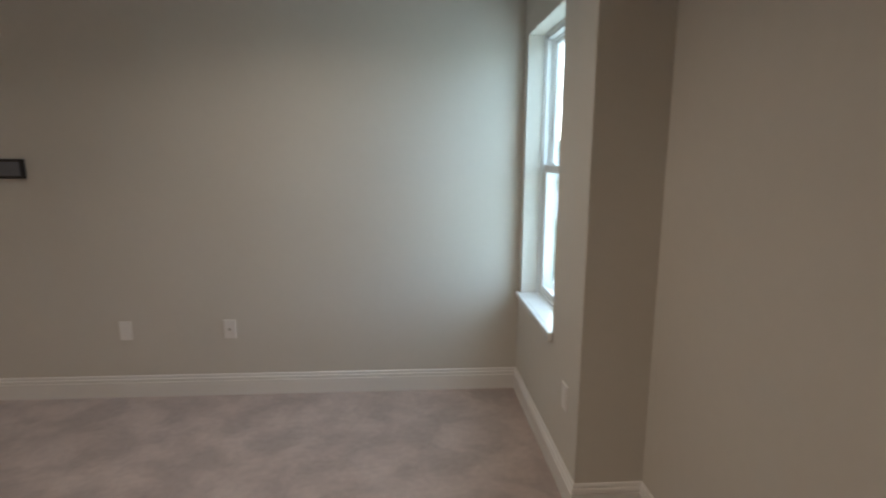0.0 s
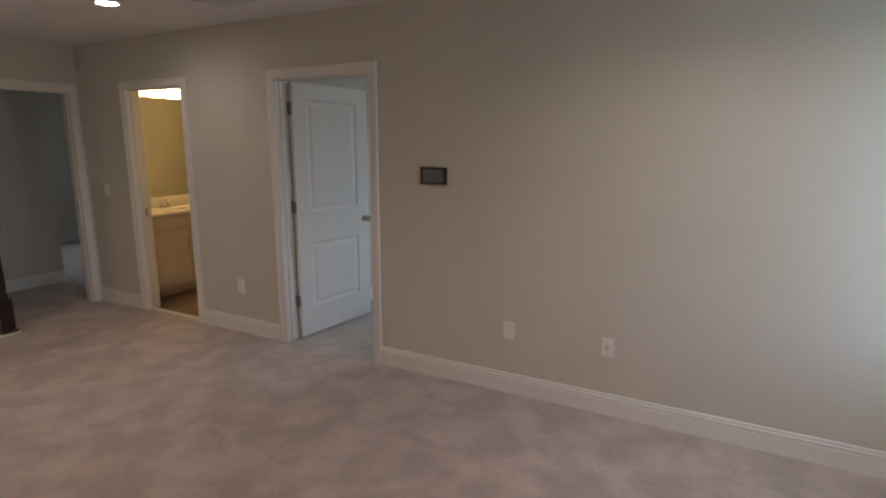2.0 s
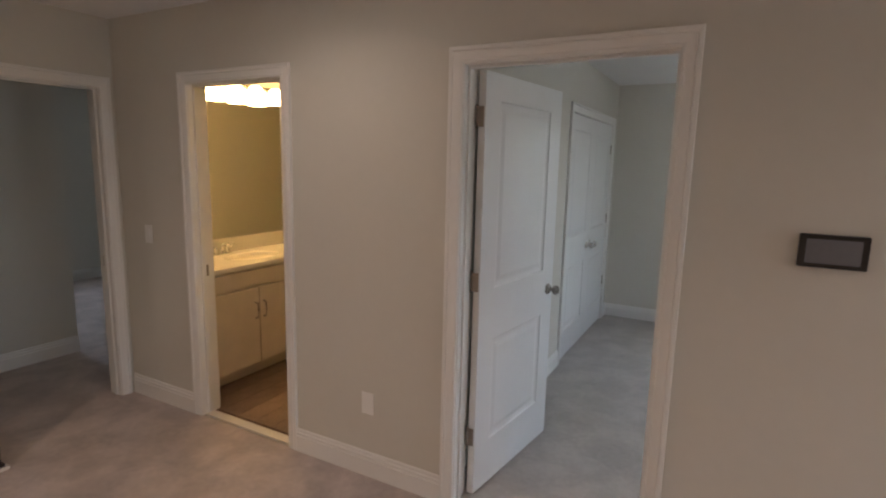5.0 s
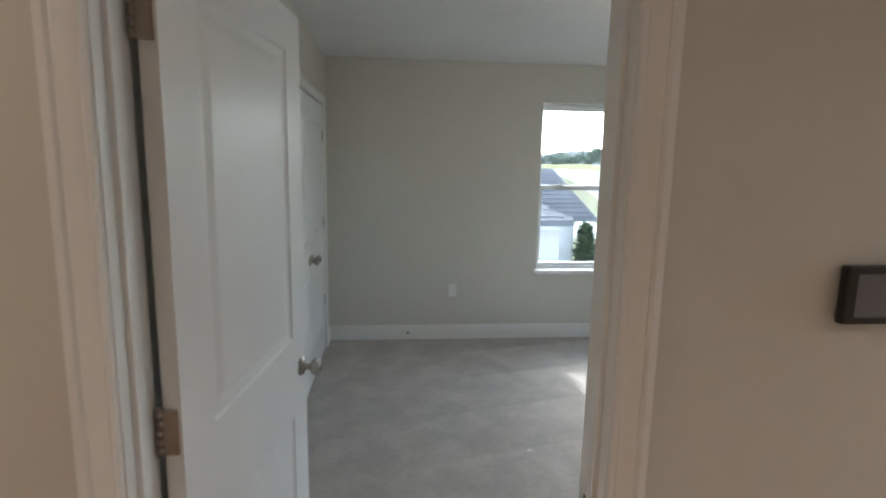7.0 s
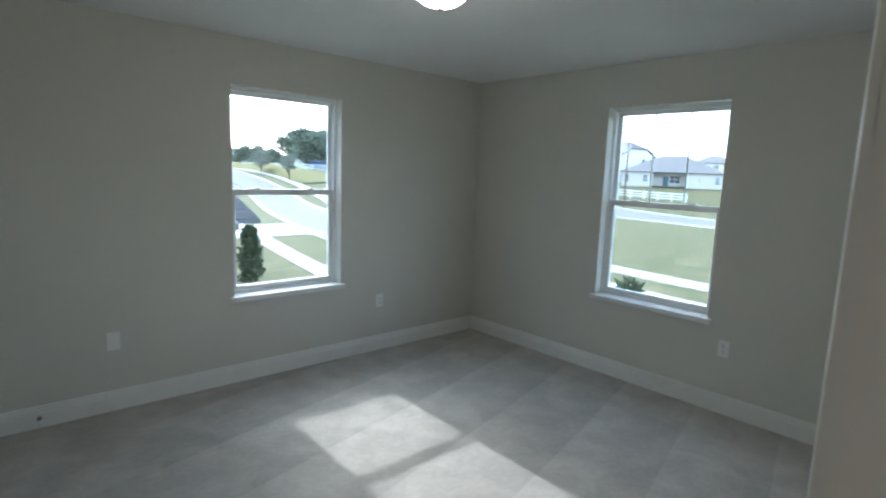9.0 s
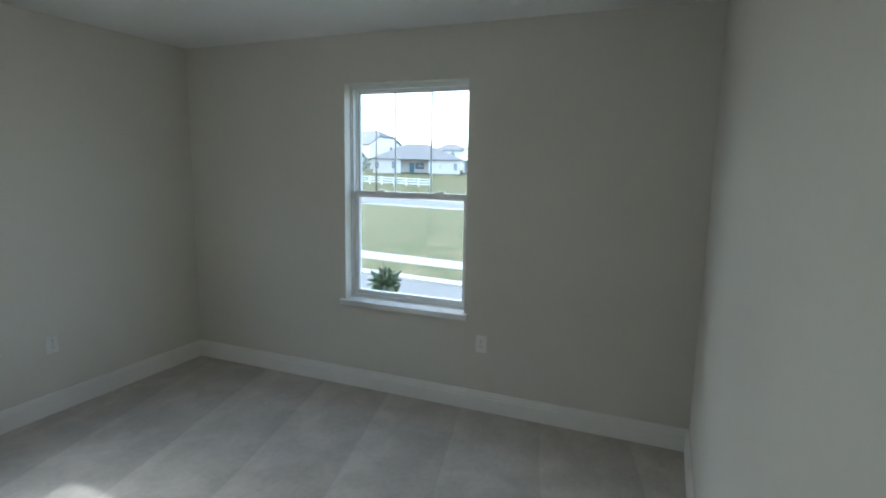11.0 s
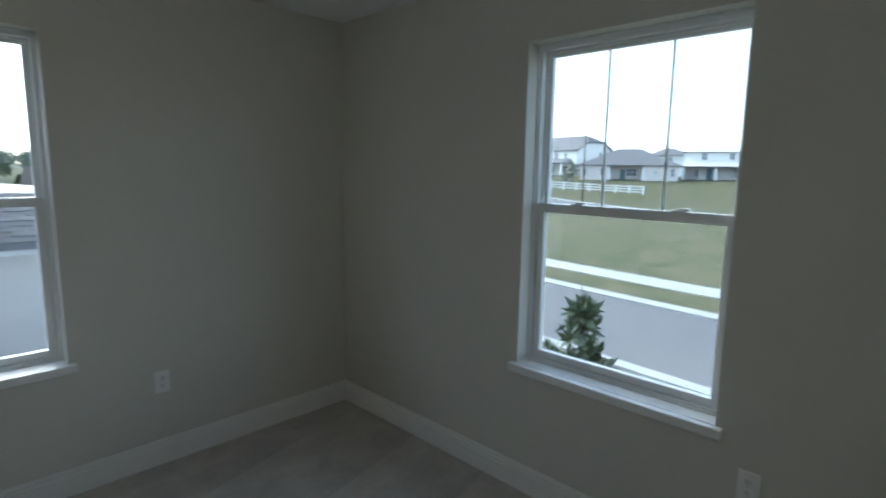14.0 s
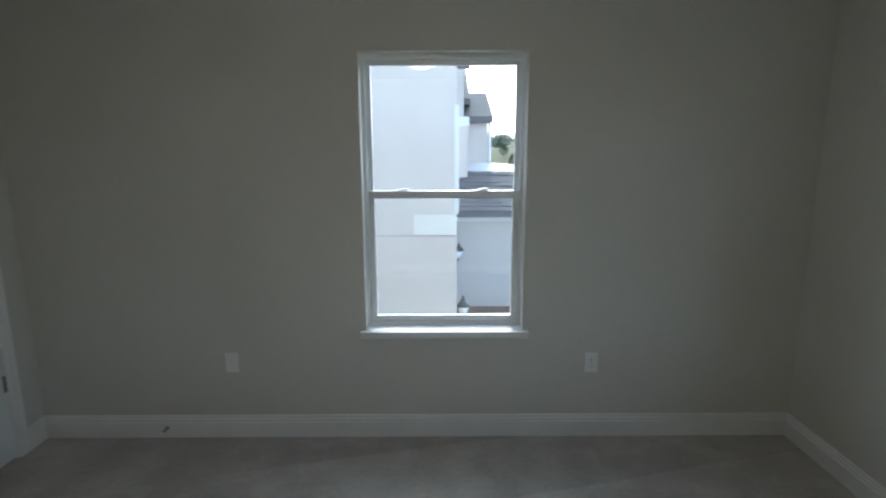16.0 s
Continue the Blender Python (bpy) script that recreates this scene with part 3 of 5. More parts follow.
def sash_window(name, m, w, z0, z1, label, grille, deep=0.085, nose=0.040):
    """A single-hung vinyl window; local x across, y outwards, the wall's inner face at y = 0."""
    win = thing(name, m, label, "window", kind="structure")
    HEAD = 0.008
    zt = z1 - HEAD
    zr = z0 + (zt - z0) * 0.51
    y = deep
    part("window_frame", frame_ring(0, w, z0, z1, y, y + 0.085, 0.018, 0.018, 0.024, 0.020 + HEAD), VINYL, win)
    part("window_track", frame_ring(0.017, w - 0.017, z0 + 0.023, zt - 0.019, y + 0.034, y + 0.05, 0.010, 0.010, 0.006, 0.010, 0.001), VINYL, win)
    upper = part("sash", frame_ring(0.02, w - 0.02, zr - 0.02, zt - 0.021, y + 0.048, y + 0.078, 0.024, 0.024, 0.034, 0.024), VINYL, win, "upper white vinyl sash")
    lower = part("sash", frame_ring(0.02, w - 0.02, z0 + 0.025, zr + 0.016, y + 0.012, y + 0.044, 0.033, 0.033, 0.032, 0.042), VINYL, win, "lower white vinyl sash")
    for sash, a, b, yy in ((upper, zr + 0.012, zt - 0.043, y + 0.062), (lower, z0 + 0.055, zr - 0.024, y + 0.028)):
        pane = part("pane", boxed(0.042, w - 0.042, yy, yy + 0.003, a, b), GLASS, sash, "clear glass pane")
        pane.visible_shadow = False
    for k in (0.24, 0.74):
        bm = bmesh.new()
        box(bm, w * k - 0.028, w * k + 0.028, y + 0.014, y + 0.040, zr + 0.016, zr + 0.021, 0.002)
        box(bm, w * k - 0.006, w * k + 0.040, y + 0.018, y + 0.030, zr + 0.0205, zr + 0.029, 0.003)
        part("sash_lock", bm, VINYL, lower, "white cam lock")
    if grille:
        for k in (1, 2):
            x = 0.044 + (w - 0.088) * k / 3
            part("muntin", boxed(x - 0.006, x + 0.006, y + 0.0655, y + 0.071, zr + 0.01, zt - 0.043, 0.001), VINYL, upper)
    # marble stool with horns and a bevelled nose
    bm = bmesh.new()
    box(bm, 0.0, w, -0.004, y + 0.001, z0 - 0.032, z0 + 0.004, 0)
    box(bm, -0.032, w + 0.032, -nose, -0.004, z0 - 0.036, z0 + 0.004, 0.006)
    part("window_sill", bm, STONE, win, "white marble sill with a rounded nose")
    # painted bead around the reveal
    part("reveal_bead", frame_ring(0.0, w, z0 + 0.004, z1, y - 0.010, y, 0.008, 0.008, 0.006, 0.008, 0.001), VINYL, win)
    return win


sash_window("window_1", pose(WA[0], YA, 0), WA[1] - WA[0], WA[2], WA[3], "white vinyl single-hung window towards the neighbour", False)
sash_window("window_2", pose(XB, WB[1], 0, 0, 0, -90), WB[1] - WB[0], WB[2], WB[3], "white vinyl single-hung window with two upper muntins", True)
sash_window("window_3", pose(XL, WL[1], 0, 0, 0, -90), WL[1] - WL[0], WL[2], WL[3], "white vinyl single-hung loft window above the street", False, 0.099, 0.030)

sash_window("window_4", pose(-6.38, 0.3, 0, 0, 0, 90), 0.87, 0.642, 2.122, "white vinyl single-hung window of the hall room", False)

# daylight of the open sky in the loft window
sky_light = bpy.data.lights.new("window_daylight", "AREA")
sky_light.shape, sky_light.size, sky_light.size_y, sky_light.energy, sky_light.color = "RECTANGLE", 0.66, 1.3, 0.8, (0.86, 1.0, 0.98)
new("window_daylight", sky_light).matrix_world = pose(XL + 0.178, (WL[0] + WL[1]) / 2, 1.40, 0, 90, 0) @ pose(0, 0, 0, 0, 0, 90)

hall_light = bpy.data.lights.new("window_daylight", "AREA")
hall_light.shape, hall_light.size, hall_light.size_y, hall_light.energy, hall_light.color = "RECTANGLE", 0.78, 1.3, 0.8, (1.0, 0.95, 0.86)
new("window_daylight", hall_light).matrix_world = pose(-6.38 - 0.18, 0.735, 1.38, 0, -90, 0) @ pose(0, 0, 0, 0, 0, 90)

# ---- loft things ----
def wall_plate(kind_of, m, label, category):
    """A wall plate, local x across, z up, y into the wall (its face looks to -y)."""
    ob = thing(category.replace(" ", "_"), m, label, category, group="wall plates")
    part("plate", boxed(-0.036, 0.036, -0.006, 0.0, -0.058, 0.058, 0.0025), PLATE, ob)
    if kind_of == "duplex":
        for z in (-0.02, 0.02):
            bm = bmesh.new()
            lathe(bm, [(0.0165, 0), (0.0165, 0.003), (0.015, 0.004)], 20, pose(0, -0.0055, z, 90))
            face = part("receptacle", bm, PLATE, ob)
            for x in (-0.006, 0.006):
                part("slot", boxed(x - 0.0012, x + 0.0012, -0.0102, -0.009, z - 0.002, z + 0.007), SLOT, face)
            part("slot", lathe(bmesh.new(), [(0.0022, 0), (0.0022, 0.001)], 8, pose(0, -0.0092, z - 0.008, 90)), SLOT, face)
        part("screw", lathe(bmesh.new(), [(0.003, 0), (0.0025, 0.001)], 8, pose(0, -0.006, 0, 90)), NICKEL, ob)
    elif kind_of == "coax":
        part("jack", lathe(bmesh.new(), [(0.008, 0), (0.008, 0.004), (0.005, 0.0045), (0.0048, 0.010), (0.002, 0.0105)], 12, pose(0, -0.006, 0, 90)), NICKEL, ob, "small metal jack")
        for z in (-0.042, 0.042):
            part("screw", lathe(bmesh.new(), [(0.003, 0), (0.0025, 0.001)], 8, pose(0, -0.006, z, 90)), PLATE, ob)
    elif kind_of == "rocker":
        bm = bmesh.new()
        box(bm, -0.0165, 0.0165, -0.010, -0.005, -0.033, 0.033, 0.0015, pose(0, 0, 0, 3))
        part("rocker", bm, PLATE, ob)
    else:
        part("insert", boxed(-0.0165, 0.0165, -0.0072, -0.005, -0.033, 0.033, 0.001), PLATE, ob)
    return ob


wall_plate("insert", pose(1.877, 0, 0.417), "white outlet plate low on the beige wall", "wall outlet")
wall_plate("coax", pose(2.485, 0, 0.417), "white jack plate with a metal centre pin", "wall jack")
wall_plate("insert", pose(-0.503, 0, 0.399), "white outlet plate between two doorways", "wall outlet")
wall_plate("rocker", pose(-2.235, 0, 1.129), "white rocker light switch beside the bathroom doorway", "light switch")
wall_plate("insert", pose(1.001, YA, 0.455), "white outlet plate below the far wall", "wall outlet")
wall_plate("duplex", pose(3.035, YA, 0.447), "white duplex outlet beside the far window", "wall outlet")
wall_plate("duplex", pose(XB, 1.38, 0.456, 0, 0, -90), "white duplex outlet beside the street window", "wall outlet")
wall_plate("insert", pose(XL, -1.04, 0.43, 0, 0, -90), "white outlet plate under the loft window", "wall outlet")

panel = thing("wall_panel", pose(1.338, 0, 1.371), "black framed touch panel mounted on the beige wall", "wall panel")
part("housing", boxed(-0.094, 0.094, -0.022, -0.002, -0.054, 0.054, 0.006), BLACK, panel)
part("screen", boxed(-0.074, 0.074, -0.0228, -0.0215, -0.0395, 0.0395), SCREEN, panel, "dark grey glass screen")
part("mounting_plate", boxed(-0.07, 0.07, -0.003, 0, -0.04, 0.04), BLACK, panel)


def downlight(x, y, watts):
    ob = thing("recessed_light", pose(x, y, HL), "round recessed ceiling downlight, lit warm white", "ceiling light", group="loft downlights")
    part("trim_ring", lathe(bmesh.new(), [(0.088, -0.0005), (0.088, -0.005), (0.076, -0.009), (0.064, -0.006), (0.062, -0.0005)], 32, cap=False), TRIM, ob)
    part("lens", lathe(bmesh.new(), [(0.001, -0.0052), (0.03, -0.0050), (0.062, -0.0035)][::-1], 32), BULB_CAN, ob, "glowing frosted lens")
    lamp = bpy.data.lights.new("downlight", "AREA")
    lamp.shape, lamp.size, lamp.energy, lamp.color, lamp.spread = "DISK", 0.11, watts, (1.0, 0.70, 0.475), radians(150)
    new("downlight", lamp).matrix_world = pose(x, y, HL - 0.014)


downlight(-0.66, -0.78, 0.28)
downlight(3.0, -1.25, 1.0)
# three unseen cans, added to brighten the rear loft and the stairwell
downlight(-0.66, -3.4, 2.0)
downlight(3.0, -3.6, 1.3)
downlight(-3.0, -3.0, 0.6)


def ceiling_vent(m, w, d, slats, label, tilt, inside):
    ob = thing("ceiling_vent", m, label, "ceiling vent")
    bm = bmesh.new()
    for x0, x1, y0, y1 in ((-w, -w + 0.025, -d, d), (w - 0.025, w, -d, d), (-w + 0.025, w - 0.025, -d, -d + 0.025), (-w + 0.025, w - 0.025, d - 0.025, d)):
        box(bm, x0, x1, y0, y1, -0.008, 0, 0.002)
    part("frame", bm, DUSTY, ob)
    part("backing", boxed(-w + 0.02, w - 0.02, -d + 0.02, d - 0.02, -0.0015, -0.0005), inside, ob)
    for k in range(slats):
        y = -d + 0.03 + (2 * d - 0.06) * (k + 0.5) / slats
        part("slat", box(bmesh.new(), -w + 0.024, w - 0.024, -0.0095, 0.0095, -0.0006, 0.0006, 0, pose(0, y, -0.005, tilt)), DUSTY, ob)
    return ob


ceiling_vent(pose(0.06, -0.52, HL), 0.20, 0.17, 14, "white louvred return air grille in the loft ceiling", 6, VENT_IN)
ceiling_vent(pose(0.245, 2.03, HB, 0, 0, 0), 0.10, 0.14, 9, "small white louvred supply vent in the bedroom ceiling", 42, VENT_DARK)

# railing at the stairwell
rail = thing("stair_railing", pose(-2.20, -0.98, 0, 0, 0, 3), "dark stained railing with turned newel and white balusters", "railing")
bm = bmesh.new()
box(bm, -0.062, 0.062, -0.062, 0.062, 0, 0.035, 0.006)
box(bm, -0.05, 0.05, -0.05, 0.05, 0.03, 0.30, 0.006)
lathe(bm, [(0.05, 0.295), (0.036, 0.315), (0.046, 0.33), (0.034, 0.345), (0.040, 0.42), (0.036, 0.62), (0.027, 0.80), (0.036, 0.82), (0.028, 0.835), (0.05, 0.85)], 20)
box(bm, -0.046, 0.046, -0.046, 0.046, 0.85, 1.055, 0.005)
lathe(bm, [(0.04, 1.05), (0.054, 1.06), (0.054, 1.068), (0.028, 1.078), (0.038, 1.09), (0.045, 1.11), (0.036, 1.132), (0.012, 1.142)], 20)
part("newel_post", bm, ESPRESSO, rail, "dark stained turned newel post")
RAILP = [(-0.03, 0.0), (-0.034, 0.018), (-0.024, 0.034), (-0.03, 0.05), (-0.018, 0.062), (0.018, 0.062), (0.03, 0.05), (0.024, 0.034), (0.034, 0.018), (0.03, 0.0)]
part("handrail", sweep(RAILP, [lambda u, d: Vector((u, -0.04, 0.985 + d)), lambda u, d: Vector((u, -3.95, 0.985 + d))]), ESPRESSO, rail, "dark stained moulded handrail")
part("handrail", sweep(RAILP, [lambda u, d: Vector((-0.04, u, 0.995 + d)), lambda u, d: Vector((-0.312, u, 0.995 + d))]), ESPRESSO, rail)
part("rosette", lathe(bmesh.new(), [(0.066, 0), (0.066, 0.014), (0.056, 0.024), (0.03, 0.028), (0.002, 0.029)], 28, pose(-0.318, 0.0, 1.025, 0, 90)), ESPRESSO, rail, "round dark wall rosette")
part("shoe_board", boxed(-0.075, 0.075, -3.95, 0.075, 0.0005, 0.018, 0.004), TRIM, rail, "white painted shoe board")


def baluster_mesh():
    bm = bmesh.new()
    box(bm, -0.016, 0.016, -0.016, 0.016, 0.016, 0.26, 0.002)
    lathe(bm, [(0.016, 0.258), (0.011, 0.272), (0.0155, 0.285), (0.0165, 0.33), (0.0125, 0.55), (0.0105, 1.0)], 12)
    return bm


first = part("baluster", baluster_mesh(), TRIM, rail, "white turned baluster")
first.location = (0, -0.13, 0)
for k in range(1, 31):
    ob = new("baluster", first.data)
    ob.parent = rail
    ob.location = (0, -0.13 - 0.122 * k, 0)
for k in (1, 2):
    ob = new("baluster", first.data)
    ob.parent = rail
    ob.location = (-0.11 * k, 0, 0.0)

disc = thing("floor_cover", pose(-1.80, -1.80, 0), "dark round cover plate lying on the carpet", "floor cover")
part("cover", lathe(bmesh.new(), [(0.085, 0), (0.085, 0.004), (0.078, 0.009), (0.05, 0.011), (0.002, 0.012)], 32), BLACK, disc)

# ---- bathroom ----
vanity = thing("vanity_cabinet", pose(XE, T, 0), "cream laminate vanity cabinet with two doors", "cabinet")
VL, VX = 1.30, 0.52
bm = bmesh.new()
box(bm, 0.004, VX, 0.003, VL, 0.09, 0.841)
box(bm, 0.004, VX - 0.075, 0.003, VL, 0.0, 0.0895)
part("body", bm, CABINET, vanity)
part("drawer_front", boxed(VX + 0.001, VX + 0.019, 0.03, VL - 0.03, 0.715, 0.825, 0.004), CABINET, vanity, "wide false drawer front")
for k, (a, b) in enumerate(((0.03, 0.523), (0.529, 1.022))):
    d = part("door", boxed(VX + 0.001, VX + 0.019, a, b, 0.115, 0.69, 0.004), CABINET, vanity)
    y = b - 0.035 if k == 0 else a + 0.035
    h = part("handle", tube(bmesh.new(), [(VX + 0.018, y, 0.46), (VX + 0.045, y, 0.465), (VX + 0.05, y, 0.52), (VX + 0.045, y, 0.575), (VX + 0.018, y, 0.58)], 0.0055), NICKEL, d, "slim satin nickel bar handle")

top = thing("countertop", pose(XE, T, 0.842), "cream cultured marble vanity top with an oval basin", "countertop")
bm = bmesh.new()
SC, SR = (0.29, 0.70), (0.155, 0.235)
N = 40
outer, rim, edge = [], [], []
for k in range(N):
    a = 2 * math.pi * k / N
    c, s = math.cos(a), math.sin(a)
    rim.append(bm.verts.new((SC[0] + SR[0] * c, SC[1] + SR[1] * s, 0.032)))
    f = min((0.548 - SC[0]) / c if c > 1e-6 else 9, (SC[0] - 0.004) / -c if c < -1e-6 else 9, (VL + 0.01 - SC[1]) / s if s > 1e-6 else 9, (SC[1] - 0.002) / -s if s < -1e-6 else 9)
    outer.append(bm.verts.new((SC[0] + f * c, SC[1] + f * s, 0.032)))
for k in range(N):
    bm.faces.new((rim[k], outer[k], outer[(k + 1) % N], rim[(k + 1) % N]))
last = rim
for r, z in ((0.96, 0.02), (0.85, -0.05), (0.6, -0.09), (0.2, -0.1)):
    now = [bm.verts.new((SC[0] + SR[0] * r * math.cos(2 * math.pi * k / N), SC[1] + SR[1] * r * math.sin(2 * math.pi * k / N), z)) for k in range(N)]
    for k in range(N):
        fc = bm.faces.new((last[k], last[(k + 1) % N], now[(k + 1) % N], now[k]))
        fc.smooth = True
    last = now
bm.faces.new(last)
bmesh.ops.recalc_face_normals(bm, faces=bm.faces)
part("slab", bm, COUNTER, top)
part("front_edge", boxed(0.535, 0.553, 0.002, VL + 0.01, -0.0005, 0.0325, 0.006), COUNTER, top)
part("backsplash", boxed(0.003, 0.022, 0.002, VL + 0.01, 0.032, 0.148, 0.004), COUNTER, top, "cream marble backsplash")

tap = thing("faucet", pose(XE + 0.085, T + 0.58, 0.874), "chrome two-handle basin faucet", "faucet")
part("base", boxed(-0.025, 0.025, -0.08, 0.08, 0, 0.016, 0.007), CHROME, tap)
part("spout", tube(bmesh.new(), [(0, 0, 0.01), (0, 0, 0.06), (0.02, 0, 0.085), (0.06, 0, 0.09), (0.105, 0, 0.075)], 0.013, 12, 0.010), CHROME, tap)
for s in (-1, 1):
    hb = part("handle", lathe(bmesh.new(), [(0.02, 0.012), (0.018, 0.03), (0.012, 0.05), (0.014, 0.06), (0.004, 0.064)], 16, pose(0, s * 0.052, 0)), CHROME, tap)
    part("lever", tube(bmesh.new(), [(0, s * 0.052, 0.057), (0.004, s * 0.085, 0.068), (0.006, s * 0.115, 0.076)], 0.007, 8, 0.004), CHROME, hb)

mir = thing("mirror", pose(XE, T + 0.0, 0), "frameless wall mirror above the vanity", "mirror")
part("mirror_glass", boxed(0.002, 0.008, 0.03, VL, 0.992, 2.2), MIRROR, mir)

bar = thing("vanity_light", pose(XE, 0.96, 2.175), "four-shade vanity light glowing warm yellow", "wall lamp")
part("back_plate", boxed(0.0085, 0.028, -0.40, 0.40, -0.03, 0.03, 0.008), NICKEL, bar)
for k in range(4):
    y = -0.315 + 0.21 * k
    arm = part("arm", tube(bmesh.new(), [(0.025, y, 0.0), (0.08, y, 0.02), (0.11, y, 0.01)], 0.008), NICKEL, bar)
    part("shade", lathe(bmesh.new(), [(0.026, 0.02), (0.045, 0.008), (0.062, -0.03), (0.078, -0.085), (0.084, -0.105), (0.076, -0.11), (0.03, -0.112)], 20, pose(0.115, y, 0)), BULB_WARM, arm, "frosted glass shade, lit")

# ---- bedroom things ----
dome = thing("dome_light", pose(2.02, 1.96, HB), "flush dome ceiling light with frosted glass, lit", "ceiling light")
part("pan", lathe(bmesh.new(), [(0.13, 0.0), (0.142, -0.006), (0.146, -0.036), (0.14, -0.056), (0.13, -0.058)], 40), NICKEL, dome, "satin nickel rim")
part("bowl", lathe(bmesh.new(), [(0.128, -0.057), (0.126, -0.070), (0.110, -0.096), (0.082, -0.117), (0.044, -0.131), (0.006, -0.135)], 40), BULB_DOME, dome, "glowing frosted glass bowl")
part("finial", lathe(bmesh.new(), [(0.004, -0.133), (0.011, -0.137), (0.010, -0.145), (0.004, -0.153), (0.001, -0.154)], 14), NICKEL, dome)

stop = thing("door_stop_post", pose(0.60, YA - 0.016, 0.06), "small metal spring door stop on the baseboard", "door stop")
bm = bmesh.new()
for k in range(9):
    lathe(bm, [(0.006, 0.004 + k * 0.006), (0.0085, 0.007 + k * 0.006), (0.006, 0.0098 + k * 0.006)], 12, pose(0, 0, 0, 90))
part("spring", bm, BRONZE, stop)
part("tip", lathe(bmesh.new(), [(0.009, 0.056), (0.0105, 0.06), (0.010, 0.072), (0.004, 0.076)], 12, pose(0, 0, 0, 90)), PLATE, stop)
part("mount", lathe(bmesh.new(), [(0.013, 0), (0.012, 0.004)], 14, pose(0, 0, 0, 90)), BRONZE, stop)

scrap = link_mesh("paper_scrap", box(bmesh.new(), -0.012, 0.012, -0.009, 0.009, 0, 0.006, 0.002), PLATE)
scrap.location = (1.223, 1.86, 0.0)
tagged(scrap, "tiny white paper scrap lying on the carpet", "scrap")


# ---- outside ----
def ground_z(x, y):
    r = math.hypot(x - 2, y)
    k = min(1, max(0, (r - 70) / 50))
    return G + 3.9 * k * k * (3 - 2 * k)


bm = bmesh.new()
radii = [0, 6, 12, 18, 25, 33, 42, 50, 60, 65, 70, 75, 80, 84, 88, 92, 96, 100, 105, 110, 115, 120, 140, 170, 220, 320, 600, 1500, 4000]
SEG = 72
last = None
for r in radii[1:]:
    now = [bm.verts.new((2 + r * math.cos(2 * math.pi * k / SEG), r * math.sin(2 * math.pi * k / SEG), ground_z(2 + r, 0))) for k in range(SEG)]
    if last is None:
        bm.faces.new(now)
    else:
        for k in range(SEG):
            bm.faces.new((last[k], now[k], now[(k + 1) % SEG], last[(k + 1) % SEG]))
    last = now
bmesh.ops.recalc_face_normals(bm, faces=bm.faces)
solid("ground", bm, GRASS, "patchy green and straw-coloured lawn", "grass", kind="structure")


def bend(y):
    d = y - 6
    back = max(0, y - 66)
    return 0.1 * d + (0.0021 * d * d if d > 0 else 0) - 0.0085 * back * back


def far_line(y):
    return 0.17 * (y - 20)


def strip(name, xa, xb, rise, mat, label, category, y0=-60, y1=150, course=bend):
    """A ribbon of ground cover that follows the bend of the street."""
    bm = bmesh.new()
    last = None
    steps = int((y1 - y0) / 3)
    for k in range(steps + 1):
        y = y0 + (y1 - y0) * k / steps
        b = course(y)
        z = max(ground_z(xa + b, y), ground_z(xb + b, y)) + rise
        now = [bm.verts.new(v) for v in ((xa + b, y, z - 0.3), (xa + b, y, z), (xb + b, y, z), (xb + b, y, z - 0.3))]
        if last:
            for i in range(3):
                bm.faces.new((last[i], now[i], now[i + 1], last[i + 1]))
        last = now
    bmesh.ops.recalc_face_normals(bm, faces=bm.faces)
    return solid(name, bm, mat, label, category, kind="structure")


strip("road", 14.2, 20.2, 0.02, ASPHALT, "pale grey asphalt street", "road")
strip("kerb_near", 13.85, 14.25, 0.09, CONCRETE, "white concrete kerb", "kerb")
strip("kerb_far", 20.15, 20.8, 0.09, CONCRETE, "white concrete kerb", "kerb")
strip("pavement_near", 9.6, 10.75, 0.04, CONCRETE, "white concrete pavement", "pavement")
strip("pavement_far", 23.4, 25.1, 0.04, CONCRETE, "white concrete pavement", "pavement")
strip("far_road", 56.8, 66.4, 0.02, ASPHALT, "pale grey asphalt road across the field", "road", -40, 70, far_line)
strip("far_kerb", 56.0, 56.9, 0.07, CONCRETE, "white concrete kerb of the far road", "kerb", -40, 70, far_line)
strip("far_kerb", 66.3, 67.6, 0.07, CONCRETE, "white concrete kerb of the far road", "kerb", -40, 70, far_line)
bm = bmesh.new()
box(bm, 2.42, 14.3, 9.6, 15.5, G - 0.2, G + 0.05)
box(bm, 6.0, 19.6, 33.9, 41.0, G - 0.2, G + 0.05)
solid("driveway", bm, CONCRETE, "white concrete driveways of the neighbouring houses", "driveway", kind="structure")
solid("mulch_bed", boxed(2.43, 6.2, 15.55, 16.2, G - 0.2, G + 0.06, 0.02), MULCH, "brown bark mulch along the neighbour's wall", "mulch", kind="structure")
# a bank of tall straw-coloured grass behind the bend
rng = random.Random(8)
bm = bmesh.new()
last = None
for k in range(30):
    y = 84 + 1.9 * k
    lift = math.sin(math.pi * min(1, (k + 1) / 8, (30 - k) / 8) / 2)
    cx = 24.5 + bend(y)
    now = [bm.verts.new((cx + off, y, ground_z(cx + off, y) - 0.05 + lift * up * rng.uniform(0.8, 1.15))) for off, up in ((0, 0), (1.2, 0.75), (3.0, 1.15), (5.5, 1.2), (8, 0.8), (10, 0))]
    if last:
        for i in range(5):
            f = bm.faces.new((last[i], now[i], now[i + 1], last[i + 1]))
            f.smooth = True
    last = now
bmesh.ops.recalc_face_normals(bm, faces=bm.faces)
